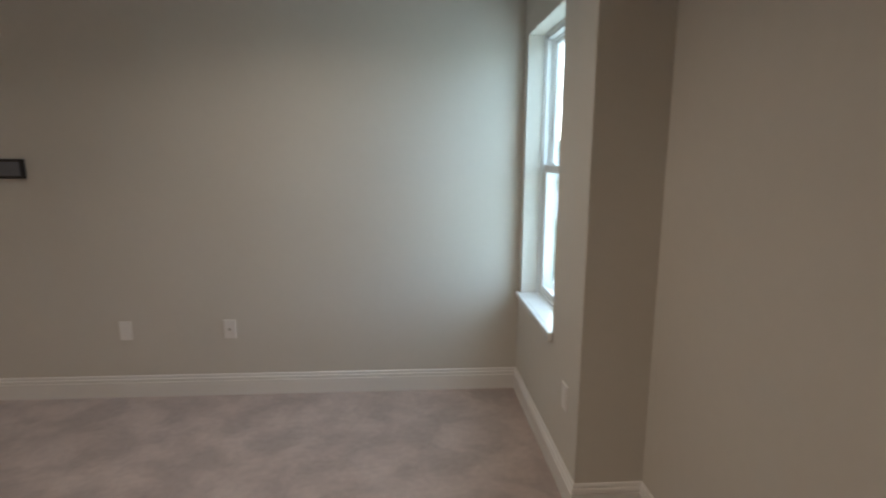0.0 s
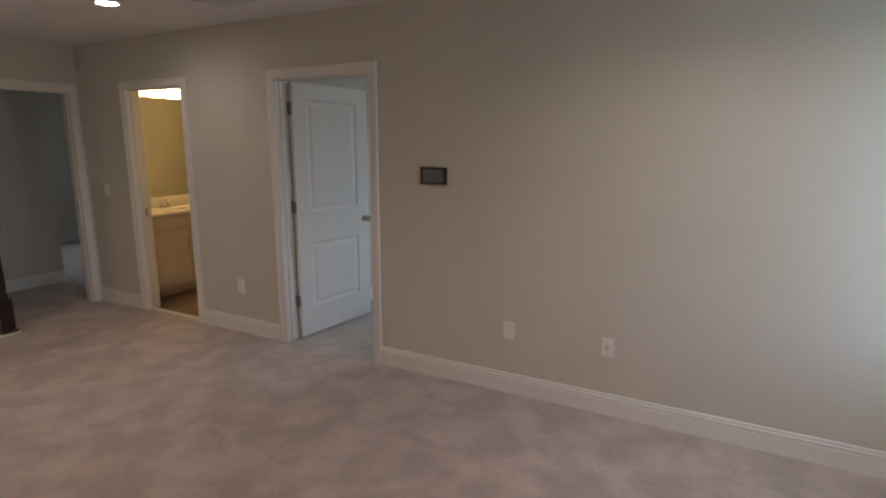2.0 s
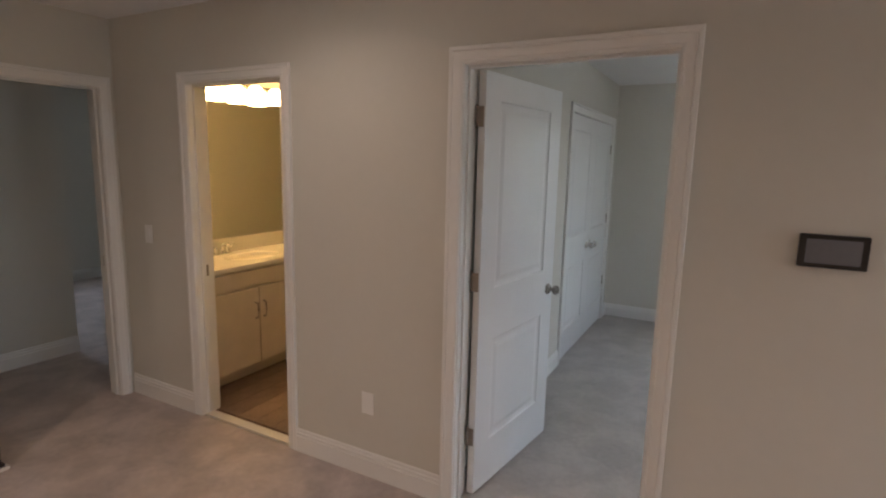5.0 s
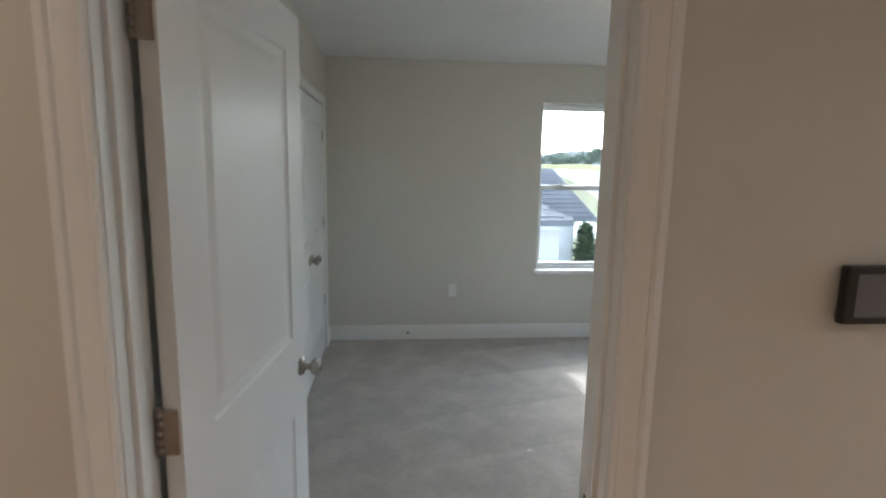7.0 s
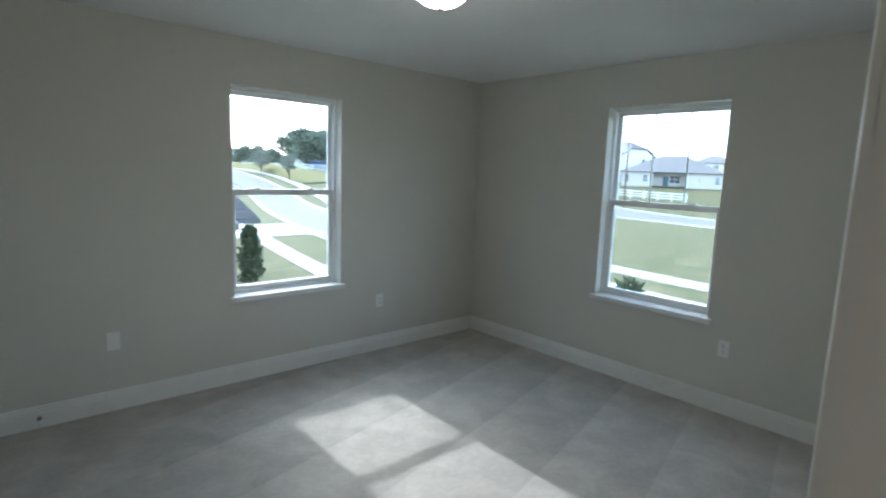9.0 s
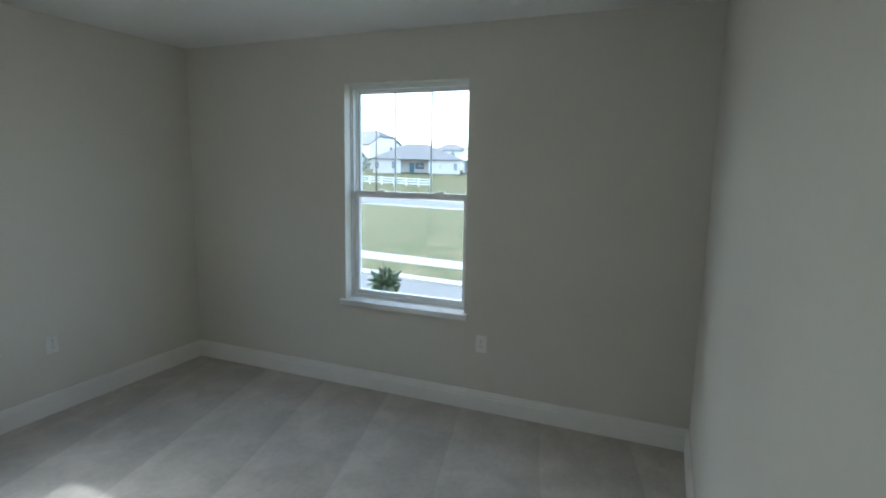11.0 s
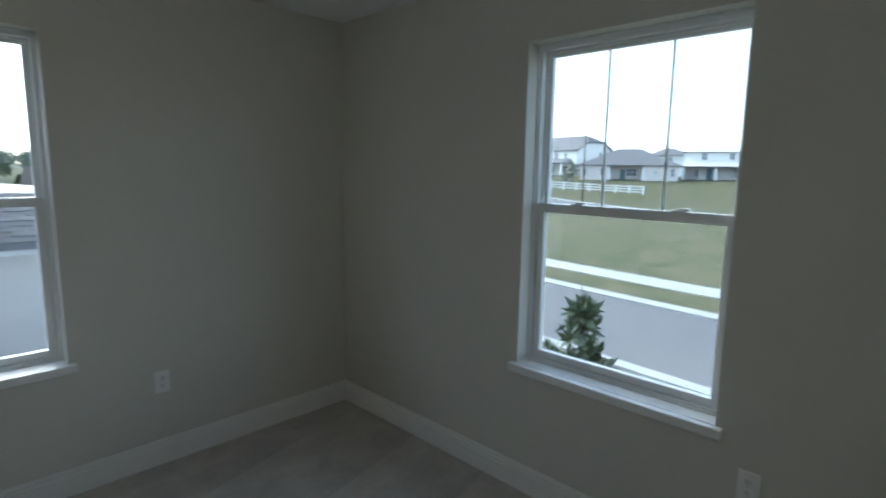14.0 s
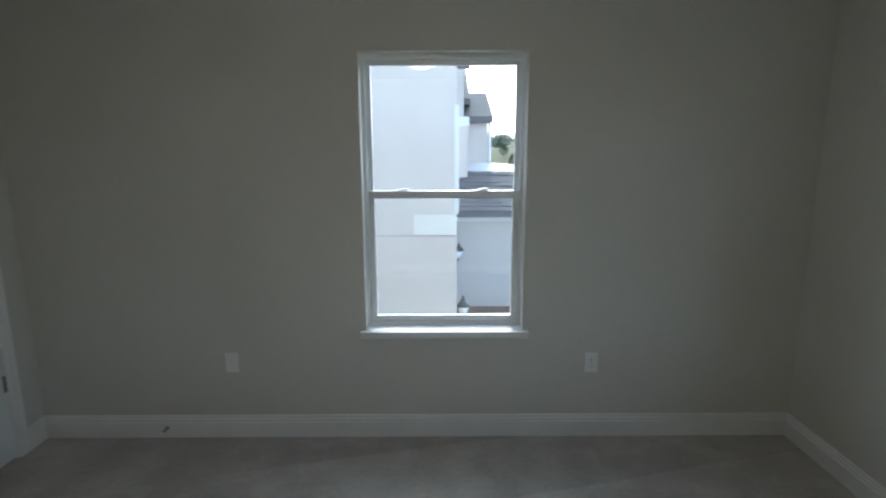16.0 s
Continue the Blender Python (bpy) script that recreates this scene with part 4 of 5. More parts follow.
solid("grass_bank", bm, STRAW, "bank of tall yellow-green grass beyond the road bend", "grass", kind="structure")


def roof_mesh(x0, x1, y0, y1, z, rise, ridge_y0, ridge_y1, ridge_x0, ridge_x1):
    bm = bmesh.new()
    a = [bm.verts.new(v) for v in ((x0, y0, z), (x1, y0, z), (x1, y1, z), (x0, y1, z))]
    b = [bm.verts.new(v) for v in ((ridge_x0, ridge_y0, z + rise), (ridge_x1, ridge_y0, z + rise), (ridge_x1, ridge_y1, z + rise), (ridge_x0, ridge_y1, z + rise))]
    c = [bm.verts.new((v.co.x, v.co.y, z - 0.16)) for v in a]
    for k in range(4):
        bm.faces.new((a[k], a[(k + 1) % 4], b[(k + 1) % 4], b[k]))
        f = bm.faces.new((c[k], c[(k + 1) % 4], a[(k + 1) % 4], a[k]))
        f.material_index = 1
    bm.faces.new(b)
    f = bm.faces.new(c[::-1])
    f.material_index = 1
    bmesh.ops.recalc_face_normals(bm, faces=bm.faces)
    return bm


# neighbouring house
nb = thing("neighbour_house", pose(0, 0, G), "two-storey pale stucco house with dark shingle roofs", "house")
NX, NY, EZ = 2.405, 8.6, 6.2
part("wall", boxed(-9, NX, NY, 16.2, 0, 3.47), STUCCO_G, nb, "pale grey stucco wall of the ground floor")
part("wall", boxed(-9, NX, NY, 11.2, 3.47, EZ), STUCCO_G, nb, "pale grey stucco wall of the upper floor")
part("floor_band", boxed(-9, NX - 0.02, NY - 0.012, NY, 3.455, 3.48), STUCCO_D, nb)
part("light_panel", boxed(1.79, NX - 0.004, NY - 0.02, NY + 0.01, 3.485, 3.77), STUCCO, nb, "lighter stucco patch")
part("corner_trim", boxed(NX - 0.035, NX + 0.03, NY - 0.02, NY + 0.12, 3.79, 5.3), TRIM_OUT, nb, "white corner trim")
part("garage_door", boxed(NX - 0.05, NX + 0.012, 11.1, 15.2, 0, 2.2), TRIM_OUT, nb)
part("wing_wall", boxed(NX, 6.0, 16.2, 22, 0, 2.8), STUCCO_D, nb, "taupe stucco wing")
part("frieze", boxed(NX, 6.03, 16.15, 16.21, 2.60, 2.755), TRIM_OUT, nb, "white frieze board under the gutter")
part("porch_wall", boxed(5.6, 7.95, 20.35, 26, 0, 2.62), STUCCO, nb, "white stucco front wall")
porch_roof = part("roof", roof_mesh(5.3, 8.66, 19.75, 27, 2.66, 1.9, 21.9, 24.0, 5.3, 7.4), [SHINGLE, FASCIA], nb, "dark shingle porch roof")
tilt = math.atan2(1.9, 2.15)
for k in range(11):
    run = 0.25 * k * math.cos(tilt)
    one = part("shingle_course", boxed(5.35, 8.66 - 1.26 * run / 2.15 - 0.12, 0, 0.28, 0, 0.03), SHINGLE, porch_roof)
    one.matrix_local = pose(0, 19.75 + run, 2.665 + 0.25 * k * math.sin(tilt), math.degrees(tilt) - 3)
part("upper_wall", boxed(NX - 3, 3.70, 19.0, 26, 3.2, 5.65), STUCCO_G, nb, "pale grey stucco upper wall")
part("downpipe", tube(bmesh.new(), [(3.76, 18.94, 4.1), (3.76, 18.94, 5.55)], 0.05, 8), TRIM_OUT, nb, "white downpipe")
part("upper_wall", boxed(NX - 3, 2.98, 17.6, 19.0, 3.6, 5.3), STUCCO_G, nb)
part("fascia_board", boxed(NX - 3, 3.02, 17.5, 17.62, 5.3, 5.58), TRIM_OUT, nb, "white fascia board")
# this wall lies in shade; the darker stucco colour paints that in
part("shade_wall", boxed(NX - 3, 2.86, 17.7, 19.0, 5.58, 7.4), STUCCO_D, nb, "gable wall above the fascia, shade put into its darker colour")
part("roof", roof_mesh(-9.4, NX + 0.30, NY - 0.3, 11.4, EZ + 0.1, 1.6, 9.6, 10.2, -5, -1.5), [SHINGLE, FASCIA], nb, "dark shingle main roof")
# the pale colour stands for bright sheen on shingles seen at a grazing angle
part("roof", roof_mesh(NX, 6.3, 18.0, 20.2, 3.92, 0.27, 18.9, 19.3, NX, 3.3), [PALE_ROOF, FASCIA], nb, "low-pitched roof, grazing sheen put into its pale colour")
wing_roof = part("roof", roof_mesh(NX, 6.35, 15.8, 20.4, 2.92, 0.98, 18.0, 18.2, NX, 4.6), [SHINGLE, FASCIA], nb, "dark shingle wing roof")
back_roof = part("roof", roof_mesh(NX - 5.3, 3.86, 18.65, 25.0, 5.62, 0.98, 21.4, 21.6, NX - 5.3, 3.78), [SHINGLE, FASCIA], nb, "dark shingle gable roof")
high_roof = part("roof", roof_mesh(NX - 5.3, 3.14, 19.1, 29.0, 6.2, 2.1, 24.0, 24.2, NX - 5.3, 3.10), [SHINGLE, FASCIA], nb, "dark shingle upper roof")
for parent, y0, z0, rise, run, xe in ((back_roof, 18.65, 5.625, 0.98, 2.75, 3.84), (high_roof, 19.1, 6.205, 2.1, 4.9, 3.12)):
    tilt = math.atan2(rise, run)
    length = math.hypot(rise, run)
    for k in range(int(length / 0.22)):
        y, z = y0 + 0.22 * k * math.cos(tilt), z0 + 0.22 * k * math.sin(tilt)
        one = part("shingle_course", boxed(NX - 0.4, xe, 0, 0.25, 0, 0.028), SHINGLE, parent)
        one.matrix_local = pose(0, y, z, math.degrees(tilt) - 3)
# shingle courses on the wing's roof slope that faces the bedroom
slope = math.atan2(0.98, 2.2)
for k in range(10):
    s0 = k * 0.24
    y, z = 15.8 + s0 * math.cos(slope), 2.925 + s0 * math.sin(slope)
    x1 = 6.35 - 1.75 * s0 * math.cos(slope) / 2.2
    x, row = NX + 0.02, 0
    while x < x1 - 0.3:
        w = random.uniform(0.28, 0.6)
        me = boxed(0, min(w, x1 - x) - 0.012, 0, 0.285, 0, random.choice((0.018, 0.026, 0.034)))
        ob = part("shingle", me, SHINGLE, wing_roof)
        ob.matrix_local = pose(x, y, z, math.degrees(slope) - 3)
        x += w

lantern = thing("wall_lantern", pose(NX, 10.55, G + 1.68) @ Matrix.Scale(1.12, 4), "dark coach lantern with frosted glass beside the garage", "wall lamp", group="garage lanterns")
part("back_plate", boxed(0.0, 0.03, -0.05, 0.05, -0.10, 0.12, 0.008), LAMP_OUT, lantern)
part("arm", tube(bmesh.new(), [(0.02, 0, -0.05), (0.09, 0, -0.12), (0.16, 0, -0.10), (0.16, 0, -0.04)], 0.012), LAMP_OUT, lantern)
part("glass", lathe(bmesh.new(), [(0.03, -0.04), (0.06, 0.0), (0.085, 0.08), (0.09, 0.12)], 16, pose(0.16, 0, 0)), FROST, lantern, "frosted glass globe")
part("hood", lathe(bmesh.new(), [(0.115, 0.115), (0.10, 0.15), (0.05, 0.20), (0.03, 0.24), (0.014, 0.26), (0.018, 0.28), (0.002, 0.30)], 16, pose(0.16, 0, 0)), LAMP_OUT, lantern, "dark metal hood")
copy_thing(lantern, pose(NX + 0.06, 15.75, G + 1.68) @ Matrix.Scale(1.12, 4))


def far_window(ob, wx, y0, wz, ww, wh):
    """A framed window on a house front that looks to local -y."""
    win = part("window", frame_ring(wx - ww / 2, wx + ww / 2, wz, wz + wh, y0 - 0.06, y0 + 0.02, 0.1, 0.1, 0.1, 0.1, 0), TRIM_OUT, ob)
    part("pane", boxed(wx - ww / 2 + 0.09, wx + ww / 2 - 0.09, y0 - 0.03, y0 + 0.015, wz + 0.09, wz + wh - 0.09), DARKGLASS, win)
    part("mullion", boxed(wx - 0.04, wx + 0.04, y0 - 0.05, y0 - 0.03, wz + 0.09, wz + wh - 0.09), TRIM_OUT, win)
    part("mullion", boxed(wx - ww / 2 + 0.09, wx + ww / 2 - 0.09, y0 - 0.05, y0 - 0.03, wz + wh / 2 - 0.04, wz + wh / 2 + 0.04), TRIM_OUT, win)


def gable_house(x, y, turn, w, d, h, rise, label):
    """A two-storey house with a clipped gable; origin at the right front corner, front to local -y."""
    ob = thing("house", pose(x, y, ground_z(x, y) - 0.15, 0, 0, turn), label, "house", group="houses across the field")
    part("wall", boxed(-w, 0, 0, d, 0, h), STUCCO, ob)
    o, c = 0.45, 0.55
    bm = bmesh.new()
    half = d / 2 + o
    low = [bm.verts.new(v) for v in ((-w - o, -o, h), (o, -o, h), (o, d + o, h), (-w - o, d + o, h))]
    cut = [bm.verts.new(v) for v in ((o, -o + c * half, h + c * rise), (o, d + o - c * half, h + c * rise))]
    top = [bm.verts.new(v) for v in ((-w + 3.0, d / 2, h + rise), (-2.2, d / 2, h + rise))]
    for f in ((low[0], low[1], cut[0], top[1], top[0]), (low[2], low[3], top[0], top[1], cut[1]), (low[3], low[0], top[0]), (cut[0], cut[1], top[1])):
        bm.faces.new(f)
    under = [bm.verts.new((v.co.x, v.co.y, v.co.z - 0.22)) for v in (low[0], low[1], cut[0], cut[1], low[2], low[3])]
    ring = [low[0], low[1], cut[0], cut[1], low[2], low[3]]
    for k in range(6):
        f = bm.faces.new((under[k], under[(k + 1) % 6], ring[(k + 1) % 6], ring[k]))
        f.material_index = 1
    part("roof", bm, [ROOF_FAR, FASCIA], ob, "grey shingle roof with a clipped gable")
    bm = bmesh.new()
    k = (h + c * rise - 0.22, c * half)
    rows = [[bm.verts.new((px, py, pz)) for py, pz in ((0, h), (0, h + 0.02), (k[1] - o, k[0]), (d - k[1] + o, k[0]), (d, h + 0.02), (d, h))] for px in (-0.3, 0)]
    bm.faces.new(rows[0][::-1])
    bm.faces.new(rows[1])
    for i in range(6):
        bm.faces.new((rows[0][i], rows[0][(i + 1) % 6], rows[1][(i + 1) % 6], rows[1][i]))
    bmesh.ops.recalc_face_normals(bm, faces=bm.faces)
    part("gable", bm, STUCCO, ob, "white gable wall")
    for wx in (-3.2, -6.0, -10.5):
        far_window(ob, wx, 0, 3.5, 1.0, 1.5)
    part("porch_roof", roof_mesh(-w, -1.0, -3.6, 0.2, 2.9, 0.9, -0.4, 0.2, -w + 0.8, -2.0), [ROOF_FAR, FASCIA], ob, "grey shingle porch roof")
    for px in (-w + 0.4, -9.5, -5.6, -1.5):
        part("porch_post", boxed(px - 0.2, px + 0.2, -3.4, -3.0, 0, 2.8), TRIM_OUT, ob)
    for wx in (-3.4, -7.5):
        far_window(ob, wx, 0, 0.7, 1.6, 1.6)
    # window of the gable end
    side = part("window", boxed(-0.02, 0.05, d * 0.62, d * 0.62 + 1.0, 3.9, 5.3), TRIM_OUT, ob)
    part("pane", boxed(0.0, 0.06, d * 0.62 + 0.1, d * 0.62 + 0.9, 4.0, 5.2), DARKGLASS, side)
    return ob


def house(x, y, turn, w, d, h, rise, walls, windows, label, porch=None, roof=ROOF_FAR, recess=None):
    """A house seen from afar; its front is local -y, w along x. windows: (x, z, w, h) on the front."""
    ob = thing("house", pose(x, y, ground_z(x, y) - 0.15, 0, 0, turn), label, "house", group="houses across the field")
    o = 0.5
    if recess:
        a, b = recess
        part("wall", boxed(-w / 2, a, 0, d, 0, h), walls, ob)
        part("wall", boxed(b, w / 2, 0, d, 0, h), walls, ob)
        part("porch_back", boxed(a, b, 2.2, d, 0, h), walls, ob, "shaded wall of the recessed porch")
        for px in (a + 0.25, b - 0.25):
            part("porch_post", boxed(px - 0.25, px + 0.25, 0.05, 0.5, 0, h), TRIM_OUT, ob)
        part("front_door", boxed(a + 2.2, a + 3.2, 2.12, 2.2, 0, 2.2), TEAL, ob, "dark teal front door")
    else:
        part("wall", boxed(-w / 2, w / 2, 0, d, 0, h), walls, ob)
    part("roof", roof_mesh(-w / 2 - o, w / 2 + o, -o, d + o, h, rise, d * 0.5 - 0.2, d * 0.5 + 0.2, -w * 0.12, w * 0.12), [roof, FASCIA], ob, "grey hipped shingle roof")
    for wx, wz, ww, wh in windows:
        y0 = 2.2 if recess and recess[0] < wx < recess[1] else 0
        far_window(ob, wx, y0, wz, ww, wh)
    if porch:
        a, b, ph = porch
        part("porch_roof", roof_mesh(a - 0.4, b + 0.4, -2.8, 0.3, ph, 0.9, -0.4, 0.3, a + 0.6, b - 0.6), [roof, FASCIA], ob)
        for px in (a, (a + b) / 2, b):
            part("porch_post", boxed(px - 0.18, px + 0.18, -2.5, -2.15, 0, ph), TRIM_OUT, ob)
        part("front_door", boxed((a + b) / 2 - 1.6, (a + b) / 2 - 0.6, -0.05, 0.02, 0, 2.2), TEAL, ob)
        # porch shade painted as a thin darker sheet over the front wall
        part("porch_back", boxed(a, b, -0.03, 0.0, 0.0, ph), STUCCO_D, ob, "thin darker sheet for the porch shade")
    return ob


def polar(deg, dist):
    """A place as seen from the bedroom: degrees from +x towards +y, and metres."""
    return 2.0 + dist * math.cos(radians(deg)), 0.85 + dist * math.sin(radians(deg))


x, y = polar(25.5, 107)
house(x, y, -90 + 25, 17.4, 12, 3.0, 3.2, STUCCO_G, [(-7.9, 1.0, 0.9, 1.4), (-4.6, 1.0, 0.9, 1.5), (0.6, 0.9, 2.0, 1.5), (4.7, 1.3, 0.6, 0.8), (7.7, 0.8, 0.8, 1.6)], "single-storey grey stucco house with a hipped roof", recess=(-3.7, 2.9))
x, y = polar(30.5, 118)
gable_house(x, y, -101, 15, 11, 5.6, 3.3, "two-storey white house with a clipped gable and porch")
x, y = polar(17.5, 112)
house(x, y, -90 + 17, 11.6, 11, 5.3, 0.35, STUCCO, [(-2.3, 3.7, 1.0, 1.4), (2.2, 3.7, 1.0, 1.4), (-3.6, 0.5, 1.0, 1.6), (3.0, 0.5, 1.0, 1.6)], "two-storey white house with a flat parapet", porch=(-5.6, 5.2, 2.6), roof=PALE_ROOF)
x, y = polar(21.8, 165)
house(x, y, -90 + 22, 10.5, 12, 6.0, 2.2, STUCCO, [(-2.4, 4, 1.2, 1.5), (0.4, 4, 1.2, 1.5)], "two-storey white house far behind the others")
x, y = polar(26.9, 190)
house(x, y, -90 + 27, 8, 12, 4.6, 2.4, STUCCO_G, [(2, 3.0, 1.2, 1.3)], "two-storey house far behind the others")
x, y = polar(41.5, 135)
house(x, y, -90 + 40, 16, 12, 5.8, 3.0, STUCCO, [(-4, 4, 1.2, 1.5), (3, 4, 1.2, 1.5), (0, 1, 1.4, 1.5)], "two-storey white house beyond the field")
x, y = polar(10.5, 130)
house(x, y, -90 + 12, 16, 12, 5.8, 3.0, STUCCO_G, [(-4, 4, 1.2, 1.5), (3, 4, 1.2, 1.5), (0, 1, 1.4, 1.5)], "two-storey grey house beyond the field")
x, y = polar(2.0, 120)
house(x, y, -90 + 4, 16, 12, 5.8, 3.0, STUCCO, [(-4, 4, 1.2, 1.5), (3, 4, 1.2, 1.5), (0, 1, 1.4, 1.5)], "two-storey pale house beyond the field")
# houses further along the neighbours' row
house(3.0, 30.5, 90, 12, 10, 5.7, 2.6, STUCCO_D, [(-2.5, 3.6, 1.0, 1.4), (2.5, 3.6, 1.0, 1.4)], "two-storey taupe house further along the street", roof=SHINGLE)
house(5.1, 47.0, 90, 12, 10, 5.6, 2.6, STUCCO_G, [(-2.5, 3.6, 1.0, 1.4), (2.5, 3.6, 1.0, 1.4)], "two-storey grey house further along the street", roof=SHINGLE)
for px, py, tn, wd in ((62, 168, 10, 26), (95, 175, -10, 22), (118, 168, -14, 20), (80, 190, 0, 30)):
    house(px, py, tn, wd, 10, 3.6, 2.2, STUCCO, [(-4, 1, 1.4, 1.5), (3, 1, 1.4, 1.5)], "low white building beyond the field")

# rail fence
fence = thing("rail_fence", pose(0, 0, 0), "white vinyl three-rail fence across the field", "fence")
fa, fb = Vector(polar(23.95, 89)), Vector(polar(40.0, 98))
count = 13
prev = None
for k in range(count + 1):
    p = fa + (fb - fa) * k / count
    z = ground_z(p.x, p.y)
    part("post", boxed(p.x - 0.09, p.x + 0.09, p.y - 0.09, p.y + 0.09, z - 0.2, z + 1.4), FENCE, fence)
    if prev is not None:
        for hz in (0.35, 0.75, 1.15):
            part("rail", sweep([(-0.03, 0), (-0.03, 0.17), (0.03, 0.17), (0.03, 0)], [lambda u, d: prev + Vector((-0.4 * u, u, hz + d)), lambda u, d: Vector((p.x - 0.4 * u, p.y + u, z + hz + d))]), FENCE, fence)
    prev = Vector((p.x, p.y, z))
fence_2 = thing("rail_fence", pose(0, 0, 0), "white vinyl rail fence along the road", "fence")
prev = None
for k in range(15):
    p = Vector((46 + 2.6 * k, 118 - 3.0 * k))
    z = ground_z(p.x, p.y)
    part("post", boxed(p.x - 0.09, p.x + 0.09, p.y - 0.09, p.y + 0.09, z - 0.2, z + 1.4), FENCE, fence_2)
    if prev is not None:
        for hz in (0.35, 0.75, 1.15):
            part("rail", sweep([(-0.03, 0), (-0.03, 0.17), (0.03, 0.17), (0.03, 0)], [lambda u, d: prev + Vector((u, u, hz + d)), lambda u, d: Vector((p.x + u, p.y + u, z + hz + d))]), FENCE, fence_2)
    prev = Vector((p.x, p.y, z))

px, py = polar(29.8, 80)
pole = thing("utility_pole", pose(px, py, ground_z(px, py) - 0.1), "tall wooden utility pole in the field", "pole")
part("shaft", tube(bmesh.new(), [(0, 0, 0), (0, 0, 7), (0, 0, 14.6)], 0.13, 10, 0.05), BARK, pole)
part("lamp_arm", tube(bmesh.new(), [(0, 0, 11.5), (-0.25, 0.4, 11.8), (-0.45, 0.75, 11.8)], 0.05), LAMP_OUT, pole)


# ---- plants ----
def leaf_quad(bm, at, way, up, length, width):
    side = way.cross(up).normalized() * width / 2
    mid = at + way * length * 0.5
    bend_up = up * length * 0.08
    vs = [bm.verts.new(v) for v in (at, mid + side + bend_up, at + way * length, mid - side + bend_up)]
    bm.faces.new(vs)


def rand_dir(rng, up=0.0):
    while True:
        v = Vector((rng.uniform(-1, 1), rng.uniform(-1, 1), rng.uniform(-1, 1)))
        if 0.05 < v.length < 1:
            v.normalize()
            v.z += up
            return v.normalized()


def shrub(name, x, y, height, radius, seed, label, category, leaf=0.12, whorls=90, narrow=0.35, taper=0.95):
    """A young broad-leaved tree: a trunk, thin limbs and whorls of stiff leaves at their tips."""
    rng = random.Random(seed)
    ob = thing(name, pose(x, y, ground_z(x, y) - 0.03), label, category)
    part("trunk", tube(bmesh.new(), [(0, 0, 0), (0.02, 0.01, height * 0.4), (0, 0.02, height * 0.93)], 0.035, 8, 0.008), BARK, ob)
    limbs, crown = bmesh.new(), bmesh.new()
    for k in range(whorls):
        f = rng.random() ** 0.8
        z0 = height * (0.06 + 0.80 * f)
        r = radius * (1 - f) ** taper * rng.uniform(0.35, 1.05) + 0.05
        a = rng.uniform(0, 2 * math.pi)
        tip = Vector((r * math.cos(a), r * math.sin(a), min(height, z0 + r * rng.uniform(0.3, 0.9))))
        tube(limbs, [(0, 0, z0), tip * 0.55 + Vector((0, 0, z0 * 0.42)), tip], 0.009, 5, 0.004)
        axis = (tip - Vector((0, 0, z0 - 0.1))).normalized()
        for j in range(13):
            d = (axis * rng.uniform(0.1, 0.9) + rand_dir(rng, 0.25) * 0.9).normalized()
            leaf_quad(crown, tip - axis * rng.uniform(0, 0.14), d, rand_dir(rng, 0.8), leaf * rng.uniform(0.7, 1.3), leaf * narrow * rng.uniform(0.8, 1.2))
    part("limbs", limbs, BARK, ob)
    part("crown", crown, LEAF, ob, "glossy dark green leaves")
    return ob


shrub("young_tree", 7.7, 4.04, 3.62, 1.15, 3, "young dark green broad-leaved tree on the front lawn", "tree", 0.20, 88, 0.36)
shrub("evergreen_shrub", 8.22, 19.72, 2.75, 0.5, 5, "dense dark green columnar shrub beside the neighbour's porch", "shrub", 0.16, 300, 0.5, 0.5)


def tree(x, y, height, spread, seed, label, trunk_h=0.25, clumps=46, leaves=70, leaf=0.5, pale=False):
    """A grown tree: tapered trunk, limbs, and an uneven crown of leaf clumps."""
    rng = random.Random(seed)
    ob = thing("tree", pose(x, y, ground_z(x, y) - 0.1), label, "tree", group="trees beyond the field")
    part("trunk", tube(bmesh.new(), [(0, 0, 0), (0.1, 0, height * trunk_h), (0, 0.1, height * 0.7)], height * 0.03, 8, height * 0.008), BARK, ob)
    limbs, crown = bmesh.new(), bmesh.new()
    for k in range(clumps):
        d = rand_dir(rng, 0.15)
        rr = rng.uniform(0.45, 1.0)
        c = Vector((d.x * spread * rr, d.y * spread * rr, height * (0.62 + 0.36 * d.z * rr)))
        if c.z < height * trunk_h:
            c.z = height * (trunk_h + 0.05)
        if k % 3 == 0:
            tube(limbs, [(0, 0, height * trunk_h), c * 0.5 + Vector((0, 0, height * 0.16)), c], height * 0.010, 5, 0.02)
        size = spread * rng.uniform(0.16, 0.32)
        for j in range(leaves):
            at = c + rand_dir(rng) * size * rng.random() ** 0.4
            leaf_quad(crown, at, rand_dir(rng), rand_dir(rng, 0.6), leaf * rng.uniform(0.6, 1.4), leaf * 0.7)
    part("limbs", limbs, BARK, ob)
    part("crown", crown, LEAF_PALE if pale else LEAF_HAZY, ob)
    return ob


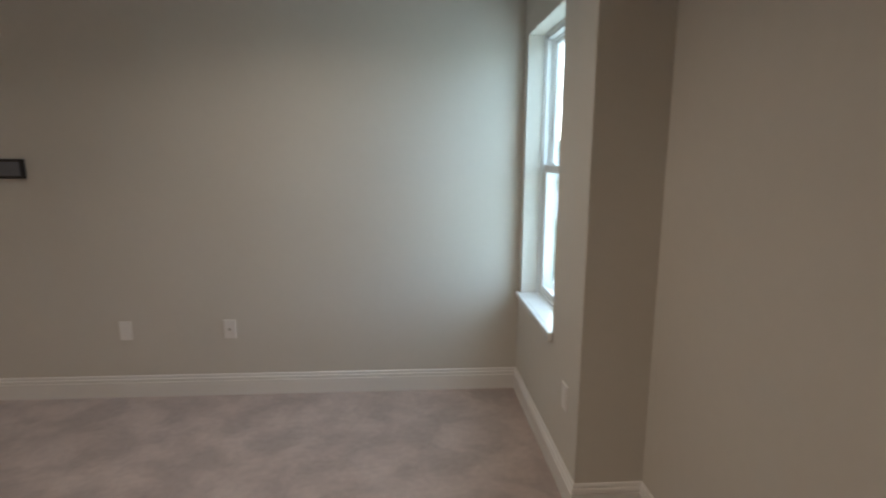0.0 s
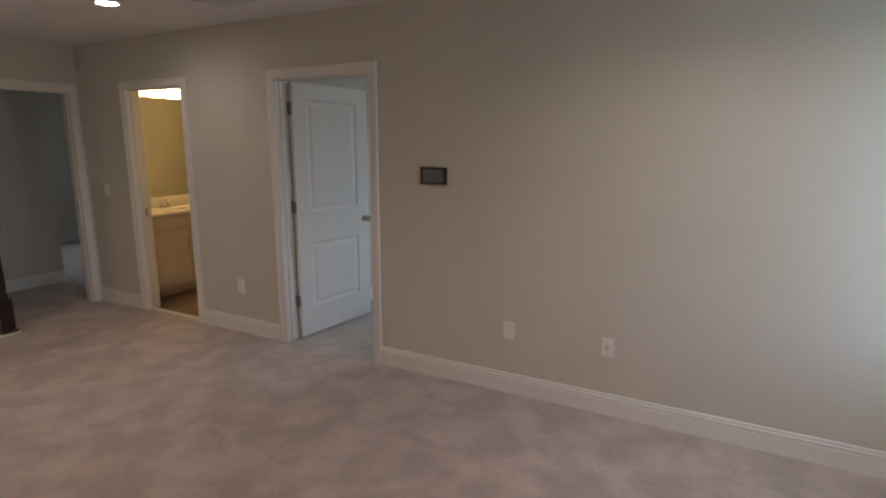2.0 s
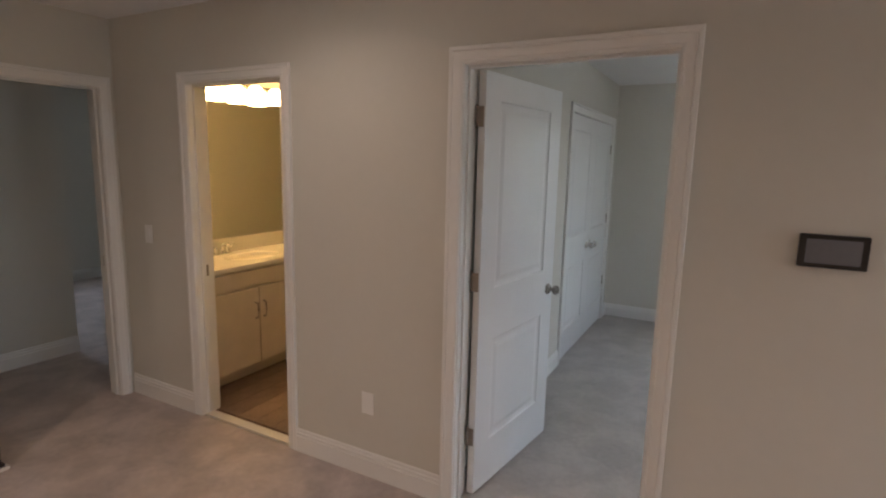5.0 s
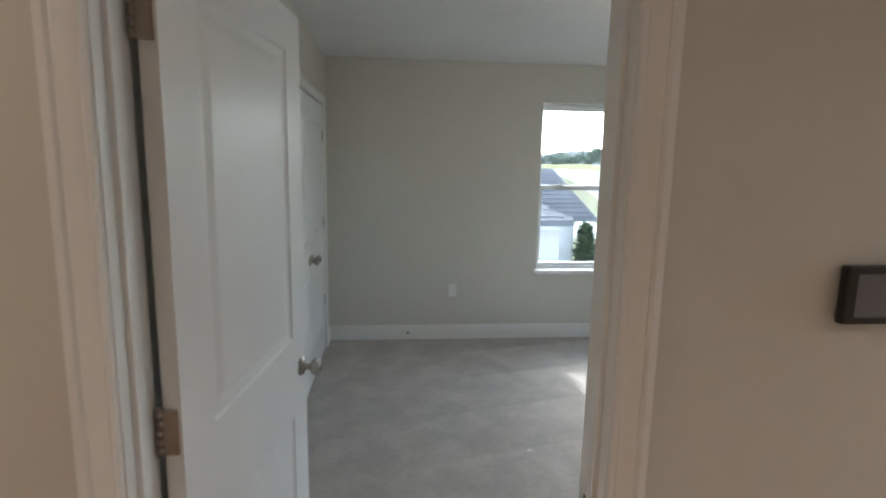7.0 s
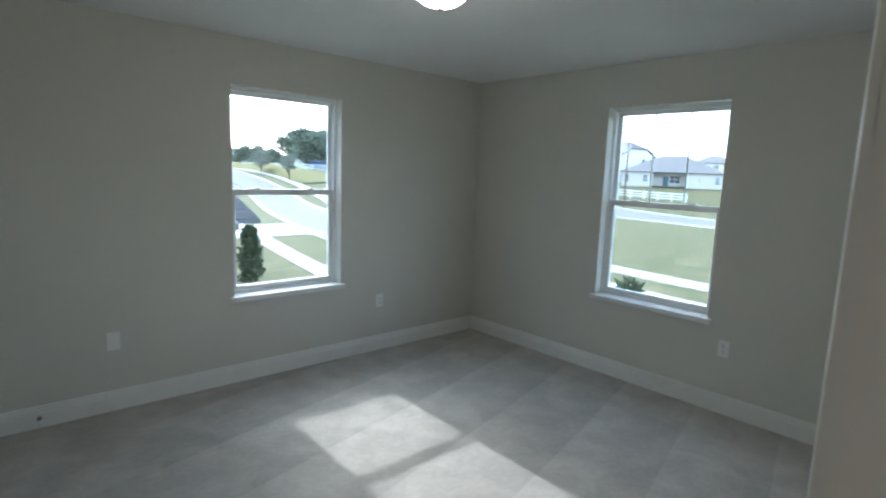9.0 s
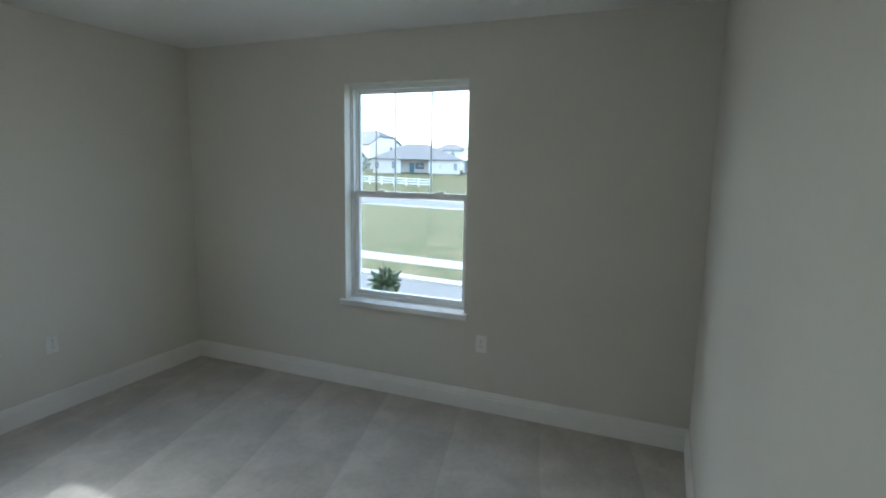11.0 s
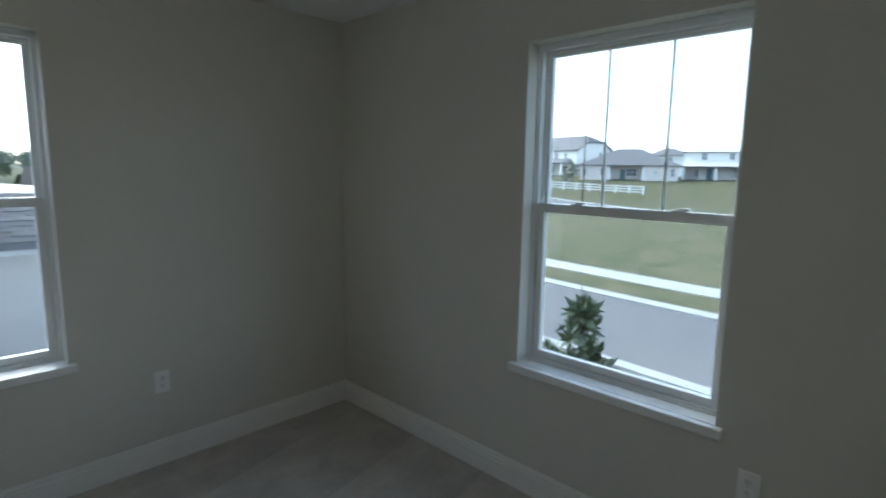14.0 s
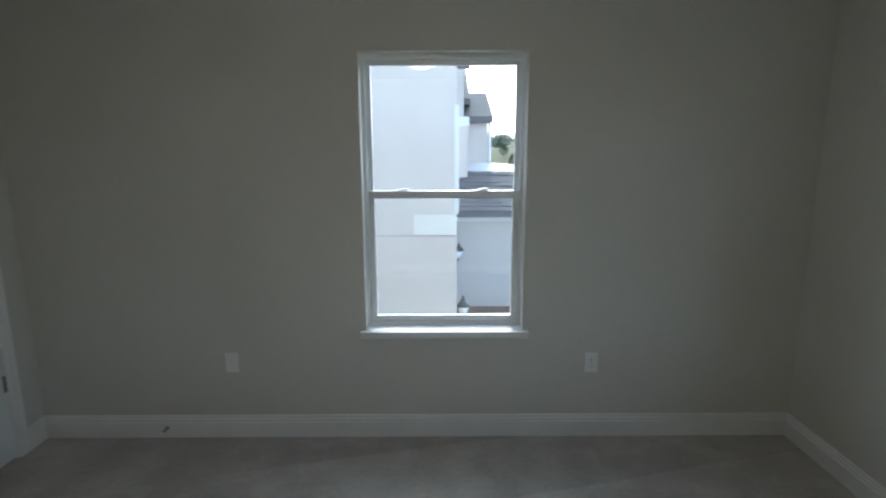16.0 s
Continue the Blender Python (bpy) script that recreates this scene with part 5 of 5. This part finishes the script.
tree(70, 133, 10.2, 8.8, 11, "broad dark oak beyond the road bend", 0.1, 90, 90, 0.8)
tree(84, 139, 8.0, 7.0, 12, "broad dark oak beyond the road bend", 0.15, 46, 80, 0.9)
for k, (tx, ty, th, ts) in enumerate(((63, 157, 6.0, 6.5), (71, 159, 5.0, 5), (54, 164, 4.0, 6), (46, 168, 3.5, 6), (104, 165, 6, 8), (36, 175, 3.5, 7), (28, 180, 3.5, 8), (128, 170, 6, 8), (18, 185, 3.5, 8))):
    tree(tx, ty, th, ts, 20 + k, "dark green tree in the far tree line", 0.1, 40, 60, 0.8)
for deg, dist, th, ts, seed in ((67.1, 108, 4.5, 2.1, 41), (64.4, 98, 4.9, 1.3, 42)):
    tree(0.4 + dist * math.cos(radians(deg)), 0.1 + dist * math.sin(radians(deg)), th, ts, seed, "pale slender young tree by the road bend", 0.2, 40, 40, 0.32, True)
for k, (deg, dist, th) in enumerate(((31.5, 99, 2.6), (30.9, 104, 3.6))):
    tx, ty = polar(deg, dist)
    tree(tx, ty, th, 0.9, 60 + k, "slender young street tree before the houses", 0.3, 18, 40, 0.25)
for k, (deg, dist) in enumerate(((82.5, 85), (83.3, 98), (83.9, 106))):
    tx, ty = polar(deg, dist)
    shrub("conical_shrub", tx, ty, 2.6, 0.9, 70 + k, "dark conical shrub on the lawn down the street", "shrub", 0.28, 60, 0.5)

van = thing("van", pose(67.5, 122, ground_z(67.5, 122), 0, 0, -35), "dark blue van parked beyond the field", "van")
bm = bmesh.new()
prof = [(-2.6, 0.45), (2.4, 0.45), (2.5, 1.1), (1.6, 1.35), (1.1, 2.2), (-2.5, 2.3), (-2.65, 1.2)]
rows = [[bm.verts.new((px, side, pz)) for px, pz in prof] for side in (-0.95, 0.95)]
bm.faces.new(rows[0])
bm.faces.new(rows[1][::-1])
for i in range(7):
    bm.faces.new((rows[0][i], rows[1][i], rows[1][(i + 1) % 7], rows[0][(i + 1) % 7]))
bmesh.ops.recalc_face_normals(bm, faces=bm.faces)
bmesh.ops.bevel(bm, geom=list(bm.edges), offset=0.08, segments=2, affect="EDGES", profile=0.6)
part("body", bm, VAN_BLUE, van, "dark blue painted van body")
for side in (-0.96, 0.96):
    part("side_window", boxed(-0.2, 0.95, side - 0.01, side + 0.01, 1.4, 2.0), DARKGLASS, van)
    for px in (-1.7, 1.6):
        part("wheel", lathe(bmesh.new(), [(0.05, -0.1), (0.3, -0.11), (0.35, -0.08), (0.35, 0.08), (0.3, 0.11), (0.05, 0.1)], 20, pose(px, side, 0.35, 90)), TYRE, van)

# ---- floor planks of the bathroom ----
x = XE
k = 0
while x < -1.03:
    w = min(0.15, -1.02 - x)
    y = 0.105 - (0.37 * (k % 3))
    while y < 3.0:
        y0, y1 = max(0.105, y), min(3.0, y + 1.2)
        if y1 - y0 > 0.02:
            me = boxed(0.001, w - 0.001, 0.001, y1 - y0 - 0.001, 0, 0.012)
            ob = part("plank", me, PLANK, floor_bath)
            ob.location = (x, y0, -0.012)
        y += 1.2
    x += 0.15
    k += 1
